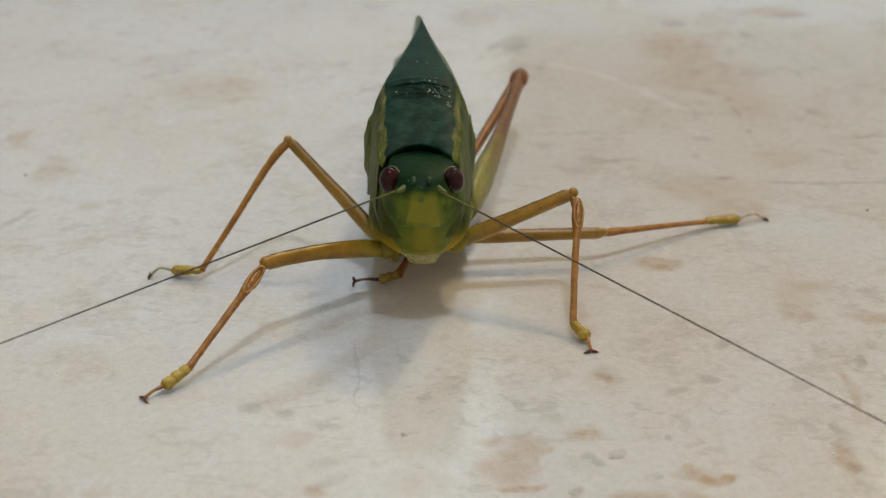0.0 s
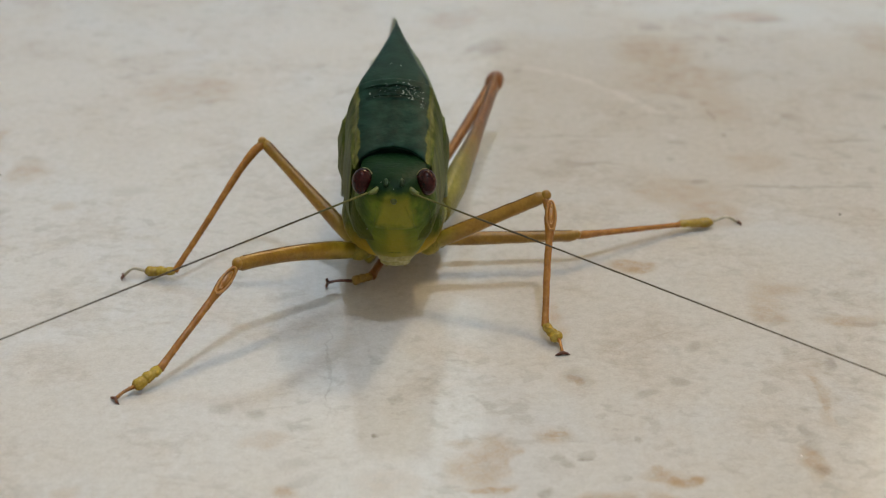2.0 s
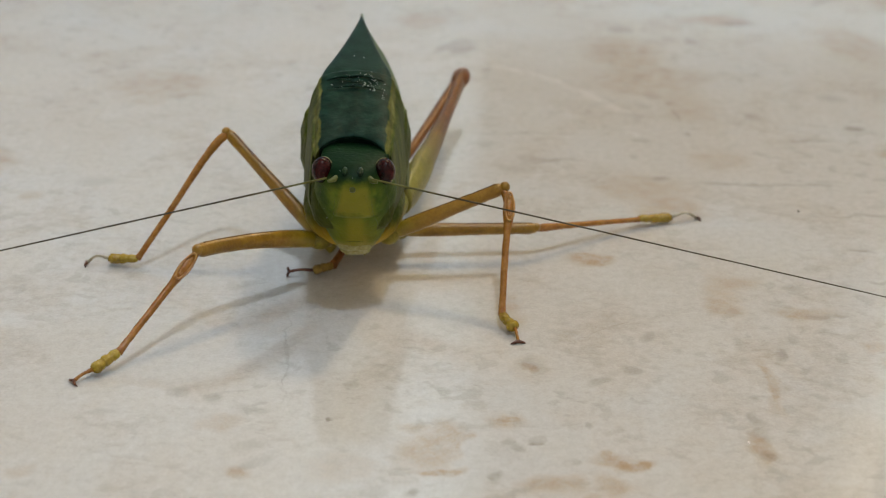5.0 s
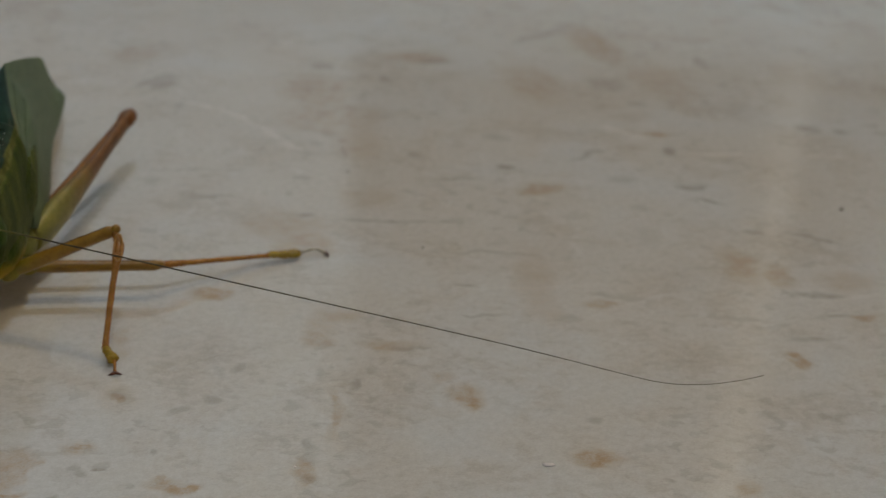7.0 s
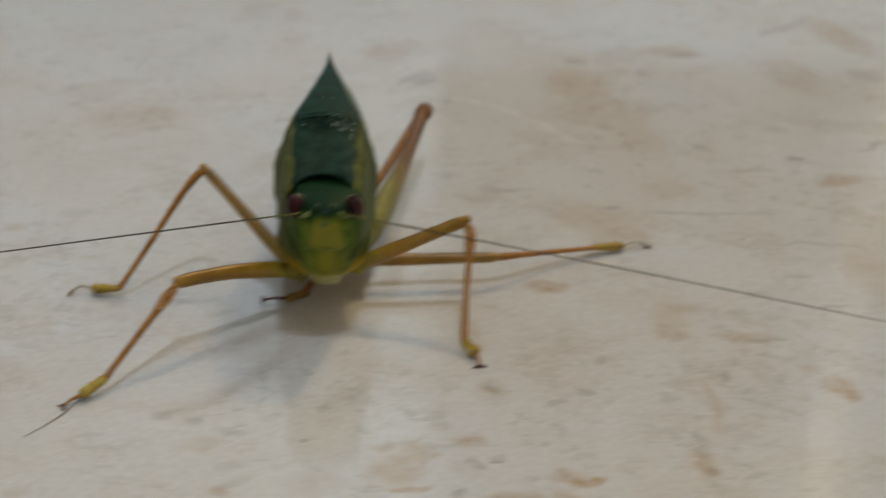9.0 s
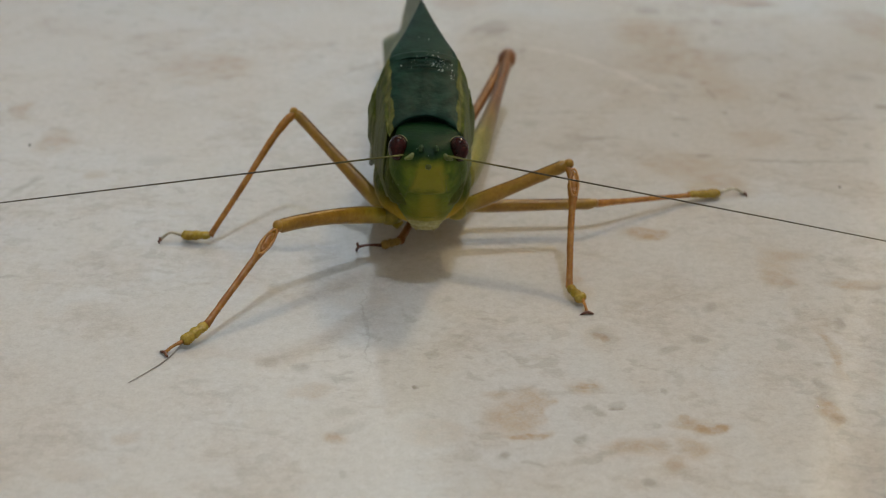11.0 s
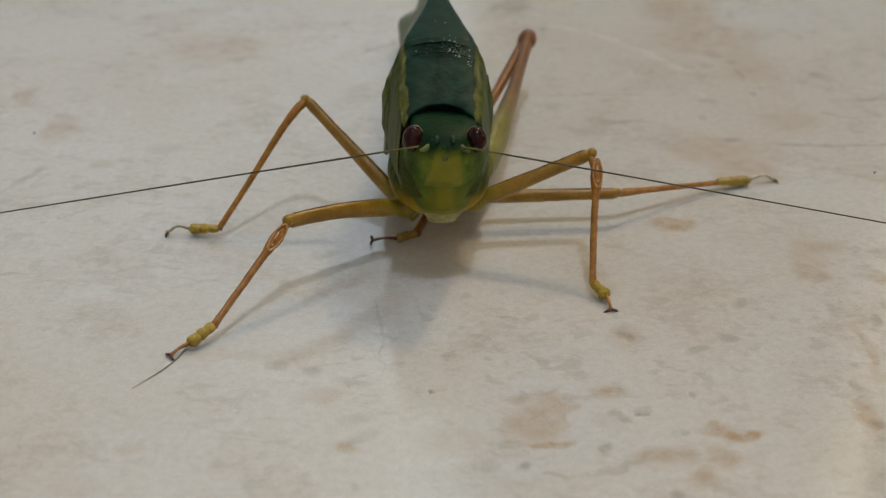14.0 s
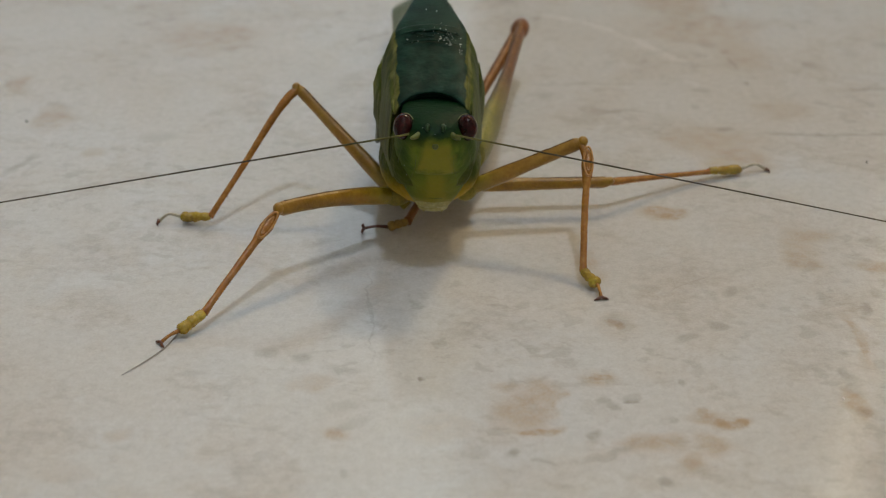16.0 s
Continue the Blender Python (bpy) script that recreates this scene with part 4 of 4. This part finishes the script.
def spines(bm, a, b, count, size, lean, bowed=(0, 0, 0)):
    """Short spines along a shin."""
    a, b = Vector(a), Vector(b)
    way = (b - a).normalized()
    for i in range(count):
        s = 0.18 + 0.78 * (i + random.random() * 0.4) / count
        p = a.lerp(b, s) + Vector(bowed) * (1 - s) ** 1.5
        out = (Vector(lean) * (1 if i % 2 else -0.6) + way * 0.7).normalized()
        tube(bm, [(*p, size * 0.22), (*(p + out * size * 0.5), size * 0.14), (*(p + out * size), 0.01)], 5, 1)


def foot(parent, a, b, tip, joint, width=0.40, spread=0.55, skin=TARSUS, lift=0.0):
    """Padded foot from a to b, then a thin claw joint to tip with two hooked claws."""
    a, b, tip = Vector(a), Vector(b), Vector(tip)
    bm = bmesh.new()
    d = b - a
    rows = []
    for s, r in ((0, 0.62), (0.10, 0.80), (0.22, 0.86), (0.30, 0.76), (0.38, 0.86), (0.52, 0.93), (0.60, 0.80), (0.70, 0.98), (0.88, 1.04), (1.0, 0.6)):
        p = a + d * s
        rows.append((p.x, p.y, p.z + 0.05, width * r))
    tube(bm, rows, 14, 3, flat=1.15, rough=0.2)
    pad = part("foot", bm, skin, parent, "olive-yellow padded foot")
    bm = bmesh.new()
    mid = b.lerp(tip, 0.55) + Vector((0, 0, 0.55 if joint is PALE_JOINT else 0.22))
    tube(bm, [(b.x, b.y, b.z + 0.1, 0.16), (mid.x, mid.y, mid.z, 0.11), (tip.x, tip.y, tip.z + 0.12, 0.13)], 8, 4)
    part("claw_joint", bm, joint, pad, "thin last joint of the foot")
    bm = bmesh.new()
    way = (tip - b).normalized()
    side = (way.cross(Vector((0, 0, 1))).normalized() + Vector((0, 0, lift))).normalized()
    for s in (-1, 1):
        p0 = tip + Vector((0, 0, 0.14))
        p1 = tip + side * s * spread * 0.6 + way * 0.12 + Vector((0, 0, 0.12))
        p2 = tip + side * s * spread + way * 0.05 + Vector((0, 0, -0.02))
        tube(bm, [(*p0, 0.14), (*p1, 0.10), (*p2, 0.03)], 7, 3)
    part("claw", bm, CLAW, pad, "dark hooked claws")


def leg(k, name, hip, knee, ankle, toe, tip, r_hip, r_knee, r_shin, ear=False, bow=0.0, shin_bow=(0, 0, 0), flat=0.85, thigh=FEMUR, shin=TIBIA, joint=TIBIA, label=""):
    """A walking leg: hip joint, thigh with a knee cap, shin with spines, foot."""
    hip, knee, ankle = Vector(hip), Vector(knee), Vector(ankle)
    leg_ob = part(name, blob(bmesh.new(), hip - (knee - hip).normalized() * 1.1, (r_hip * 1.5, r_hip * 1.5, r_hip * 1.3)), THORAX, k, label)
    bm = bmesh.new()
    tube(bm, [(*(hip.lerp(knee, q) + Vector((0, 0, 4 * bow * q * (1 - q)))), r) for q, r in ((-0.22, r_hip * 0.7), (0, r_hip * 0.98), (0.2, r_hip * 1.03), (0.5, (r_hip + r_knee) / 2), (0.78, r_knee * 1.02), (0.95, r_knee * 1.04), (1, r_knee * 0.8))], 14, 4, flat=flat)
    femur = part("thigh", bm, thigh, leg_ob)
    way = (knee - hip).normalized()
    side = way.cross(Vector((0, 0, 1))).normalized()
    top = side.cross(way)
    for s in (-1, 1):
        bm = bmesh.new()
        rows = []
        for i in range(9):
            q = 0.06 + 0.9 * i / 8
            c = hip.lerp(knee, q) + Vector((0, 0, 4 * bow * q * (1 - q)))
            r = r_hip + (r_knee - r_hip) * min(1, q * 1.3)
            rows.append((*(c + top * (s * r * 0.95)), 0.085))
        tube(bm, rows, 6, 2, rough=0.5)
        part("keel", bm, KEEL, femur, "dark ridge along the thigh")
    part("knee", blob(bmesh.new(), knee + Vector((0, 0, 0.08)) + Vector(shin_bow) * 0.3, (r_knee * 0.82,) * 3), thigh, femur)
    r_shin *= 0.93
    bm = bmesh.new()
    d = ankle - knee
    if ear:
        stops = ((0.0, 0.75), (0.06, 1.2), (0.13, 1.7), (0.2, 1.75), (0.28, 1.35), (0.36, 1.05), (0.6, 1.0), (0.9, 0.95), (1.0, 1.15))
    else:
        stops = ((0.0, 1.25), (0.08, 1.35), (0.25, 1.1), (0.6, 0.95), (0.92, 0.9), (1.0, 1.1))
    out = Vector(shin_bow)
    tube(bm, [(*(knee + d * s + out * (min(1.0, s / 0.14) * (1 - s) ** 1.5)), r_shin * r) for s, r in stops], 12, 4, rough=0.12)
    tibia = part("shin", bm, shin, leg_ob)
    if ear:
        # the hearing slits below the knee
        face = Vector((0, -1, 0.25)).normalized()
        face = (face - d.normalized() * face.dot(d.normalized())).normalized()
        side = d.normalized().cross(face)
        c = knee + d * 0.17 + out * 0.76
        for name, long, wide, thick, label in (("ear_rim", 1.15, 0.33, 0.085, "raised oval rim of the hearing organ"), ("ear_slit", 0.75, 0.12, 0.06, "slit of the hearing organ")):
            bm = bmesh.new()
            pts = []
            for i in range(15):
                a = math.pi * 2 * i / 14
                q = c + d.normalized() * (long * math.cos(a)) + side * (wide * math.sin(a)) + face * (r_shin * (1.62 - 0.25 * abs(math.sin(a))))
                pts.append((*q, thick))
            tube(bm, pts, 6, 2)
            part(name, bm, EAR, tibia, label)
    bm = bmesh.new()
    spines(bm, knee, ankle, 11, 0.4, Vector((0.9, -0.3, 0)), shin_bow)
    part("spine_row", bm, KEEL, tibia)
    foot(tibia, ankle, toe, tip, joint)
    return leg_ob


build_head(katydid)
build_pronotum(katydid)
build_wings(katydid)
build_trunk(katydid)
leg(katydid, "right_foreleg", (2.1, 6.3, 4.6), (9.66, 6.8, 7.98), (9.75, -0.3, 0.85), (10.65, -1.7, 0.45), (10.85, -2.95, 0.05), 0.62, 0.50, 0.28, ear=True, bow=0.0, shin_bow=(0.72, 0, 0.12), label="olive-brown bent foreleg")
leg(katydid, "left_foreleg", (-5.0, 5.2, 4.05), (-12.36, -0.8, 5.8), (-17.05, -7.5, 1.1), (-18.55, -8.9, 0.45), (-19.65, -9.85, 0.05), 0.68, 0.54, 0.28, ear=True, bow=0.32, label="olive-brown foreleg stretched forward")
leg(katydid, "left_middle_leg", (-4.9, 9.5, 2.9), (-12.1, 14.2, 9.0), (-18.7, 7.7, 0.75), (-21.0, 8.1, 0.45), (-22.75, 8.0, 0.05), 0.62, 0.45, 0.28, joint=PALE_JOINT, shin_bow=(-0.55, 0, 0.12), label="olive-brown middle leg with raised knee")
leg(katydid, "right_middle_leg", (2.9, 10.75, 2.42), (12.85, 11.8, 2.36), (22.0, 17.6, 0.7), (24.9, 18.6, 0.45), (27.25, 19.45, 0.05), 0.56, 0.45, 0.26, joint=PALE_JOINT, label="olive-brown middle leg stretched out sideways")


def build_hind_leg(k):
    hip, knee, ankle = Vector((2.0, 11.8, 4.3)), Vector((7.0, 38.2, 6.15)), Vector((-3.3, 7.4, 0.75))
    root = part("right_hind_leg", blob(bmesh.new(), hip + Vector((-0.6, 0, 0)), (1.1, 1.5, 1.4)), HIND_GREEN, k, "long hind leg, green thigh turning reddish brown")
    d = knee - hip
    stops = ((0.0, 1.1), (0.1, 1.5), (0.25, 1.46), (0.42, 1.12), (0.6, 0.86), (0.76, 0.78), (0.88, 0.84), (0.96, 0.9), (1.0, 0.55))
    bm = bmesh.new()
    tube(bm, [(*(hip + d * s + Vector((0.25, 0, -0.1)) * math.sin(s * 3.1)), r) for s, r in stops], 14, 4, flat=0.62, rough=0.06)
    part("thigh", bm, HIND_THIGH, root)
    part("knee", blob(bmesh.new(), knee - d.normalized() * 1.0, (0.88, 2.0, 0.85), Euler((0, 0, -math.atan2(d.x, d.y))).to_matrix()), HIND_BROWN, root)
    bm = bmesh.new()
    e = ankle - knee
    tube(bm, [(*(knee + e * s), r) for s, r in ((0, 0.58), (0.06, 0.56), (0.3, 0.45), (0.7, 0.34), (0.95, 0.32), (1, 0.38))], 10, 4)
    shin = part("shin", bm, HIND_SHIN, root)
    bm = bmesh.new()
    spines(bm, knee, ankle, 16, 0.5, Vector((0.5, 0.2, 0.8)))
    part("spine_row", bm, HIND_SHIN, shin)
    foot(shin, ankle, (-4.8, 6.9, 0.45), (-6.65, 6.6, 0.42), CLAW, 0.36, 0.75, DULL_FOOT, -2.0)


build_hind_leg(katydid)


def antenna(k, name, length, side):
    """A hair-thin feeler along its own x, the last stretch curling up."""
    bm = bmesh.new()
    rows = []
    for i in range(41):
        s = i / 40
        lift = 2.5 * max(0.0, (s - 0.86) / 0.14) ** 2 - 0.25 * math.exp(-(((s - 0.88) / 0.12) ** 2))
        rows.append((length * s, side * 0.15 * math.sin(s * 3.0), lift, 0.072 * (1 - 0.72 * s)))
    tube(bm, rows, 7, 2, rough=0.12)
    return part(name, bm, FEELER, k, "long thread-thin dark antenna")


right_antenna = antenna(katydid, "right_antenna", 61.5, 1)
left_antenna = antenna(katydid, "left_antenna", 61.5, -1)


# ---------------------------------------------------------------- small things on the floor
def crumb(name, x, y, size, material, label):
    bm = bmesh.new()
    bmesh.ops.create_icosphere(bm, subdivisions=2, radius=1)
    for v in bm.verts:
        v.co = Vector((v.co.x * size[0], v.co.y * size[1], (v.co.z + 0.7) * size[2])) * (1 + 0.3 * noise.noise(v.co * 1.7 + Vector((x, y, 0))))
    ob = part(name, bm, material)
    ob.location = (x * MM, y * MM, 0)
    return tagged(ob, label, "crumb")


HAIR = cuticle("grey_brown_hair", (0.20, 0.175, 0.15), (0.27, 0.24, 0.20), (0.34, 0.30, 0.26), 2500, 0.4)
WHITE_BIT = plain("white_crumb", (0.74, 0.68, 0.66), 0.5, 900)
DARK_BIT = plain("dark_crumb", (0.045, 0.035, 0.028), 0.6, 900)
crumb("white_crumb", 43.9, -14.6, (0.5, 0.24, 0.08), WHITE_BIT, "small white crumb lying on stone floor")
crumb("white_crumb", 25.3, -15.3, (0.08, 0.15, 0.06), WHITE_BIT, "tiny bright speck lying on stone floor")
crumb("dark_crumb", 36.5, 21.5, (0.09, 0.12, 0.08), DARK_BIT, "tiny dark speck lying on stone floor")
crumb("dark_crumb", 81.5, 33.5, (0.2, 0.22, 0.15), DARK_BIT, "small dark speck lying on stone floor")
crumb("dark_crumb", -37.9, 27.4, (0.11, 0.13, 0.08), DARK_BIT, "tiny dark speck lying on stone floor")


def build_hair():
    bm = bmesh.new()
    tube(bm, [(-21.55, -13.79, 0.09, 0.020), (-20.11, -11.79, 0.09, 0.040), (-19.23, -10.16, 0.09, 0.045), (-18.66, -8.26, 0.09, 0.040), (-18.17, -6.68, 0.09, 0.025)], 6, 4)
    return tagged(part("hair", bm, HAIR), "short dark curved hair lying on the stone floor", "hair")


hair = build_hair()

# ---------------------------------------------------------------- what moves
# seconds, heading, rise of each feeler (degrees)
RIGHT_FEELER = [
    (0, -38.0, -9.14), (0.3, -37.0, -9.37), (0.6, -37.0, -9.16), (0.8, -38.0, -9.11), (1, -38.0, -9.05), (1.1, -33.0, -9.31), (1.2, -29.0, -9.03), (1.3, -27.0, -9.46),
    (1.4, -27.0, -9.50), (1.5, -24.0, -9.26), (1.8, -25.0, -9.25), (2.2, -27.0, -9.31), (2.5, -27.0, -9.29), (2.8, -28.0, -9.10), (3, -26.0, -8.96), (3.2, -18.0, -9.10),
    (5.3, -10.0, -7.87), (5.5, -10.0, -8.59), (5.8, -10.0, -7.87), (6, -10.0, -1.60), (6.2, -10.0, -2.59), (6.5, -10.0, -6.97), (7, -10.0, -7.35), (7.4, -10.0, -7.9),
    (7.52, -10.0, -7.95), (7.6, -5.0, -1.64), (7.7, -4.0, -1.6), (8, -4.0, -1.55), (8.2, -4.0, -2.6), (8.4, -4.0, -3.54), (8.6, -4.0, -5.80), (8.8, -4.0, -7.61),
    (9, -4.0, -8.62), (9.2, -4.0, -8.02), (9.5, -5.0, -8.3), (9.8, -6.0, -9.04), (10, -4.0, -9.02), (10.2, -4.0, -9.34), (12.3, -4.0, -6.51), (12.5, -4.0, -7.03),
    (13, -4.0, -7.63), (13.5, -4.0, -7.45), (14, -4.0, -7.95), (14.5, -4.0, -8.47), (15, -4.0, -8.30), (15.5, -4.0, -8.27), (16, -5.0, -8.65),
]
LEFT_FEELER = [
    (0, 210.0, -9.18), (0.3, 210.0, -8.95), (0.6, 211.0, -9.02), (0.8, 211.0, -9.05), (1, 211.0, -8.90), (1.1, 201.0, -9.03), (1.2, 206.0, -8.85), (1.3, 214.0, -8.99),
    (1.4, 214.0, -9.06), (1.5, 212.0, -8.81), (1.8, 213.0, -9.04), (2.2, 212.0, -8.62), (2.5, 212.0, -8.93), (2.8, 211.0, -8.99), (3, 211.0, -8.67), (3.2, 207.0, -8.70),
    (5.3, 194.0, -9.02), (5.5, 195.0, -9.03), (5.8, 192.0, -9.70), (7.2, 188.0, -4.86), (8.4, 187.5, -3.54), (8.8, 187.0, -4.71), (9, 187.0, -5.68), (9.2, 187.0, -6.98),
    (9.5, 187.0, -6.77), (9.8, 187.0, -6.58), (10, 187.0, -7.91), (10.2, 187.0, -7.31), (12.3, 187.0, -4.07), (12.5, 187.0, -6.35), (13, 187.0, -6.10), (13.5, 187.0, -6.43),
    (14, 187.0, -6.96), (14.5, 187.0, -7.43), (15, 187.0, -7.38), (15.5, 187.0, -7.90), (16, 187.0, -7.56),
]


def feeler_rows(x, rows):
    """The feeler's root rises a little as it swings outwards."""
    out = []
    for t, turn, rise in rows:
        up = 0.0003 * min(1.0, max(0.0, (t - 3.2) / 2.2))
        roll = 75.0 * min(1.0, max(0.0, (t - 7.52) / 0.3)) if x > 0 else 0.0
        out.append((t, pose(x, 0.0003, 0.0110 + up, roll, -rise + (0.8 if t > 8.5 else 0.3) * up / 0.0003, turn)))
    return out


def motions():
    walk(right_antenna, feeler_rows(0.00006, RIGHT_FEELER))
    walk(left_antenna, feeler_rows(-0.00315, LEFT_FEELER))
    # the hair drifts in along the floor
    walk(hair, [(0.0, pose(-0.09, -0.03, 0, 0, 0, 40)), (6.3, pose(-0.09, -0.03, 0, 0, 0, 40)), (8.3, pose(0, 0, 0)), (16.0, pose(0, 0, 0))])


motions()
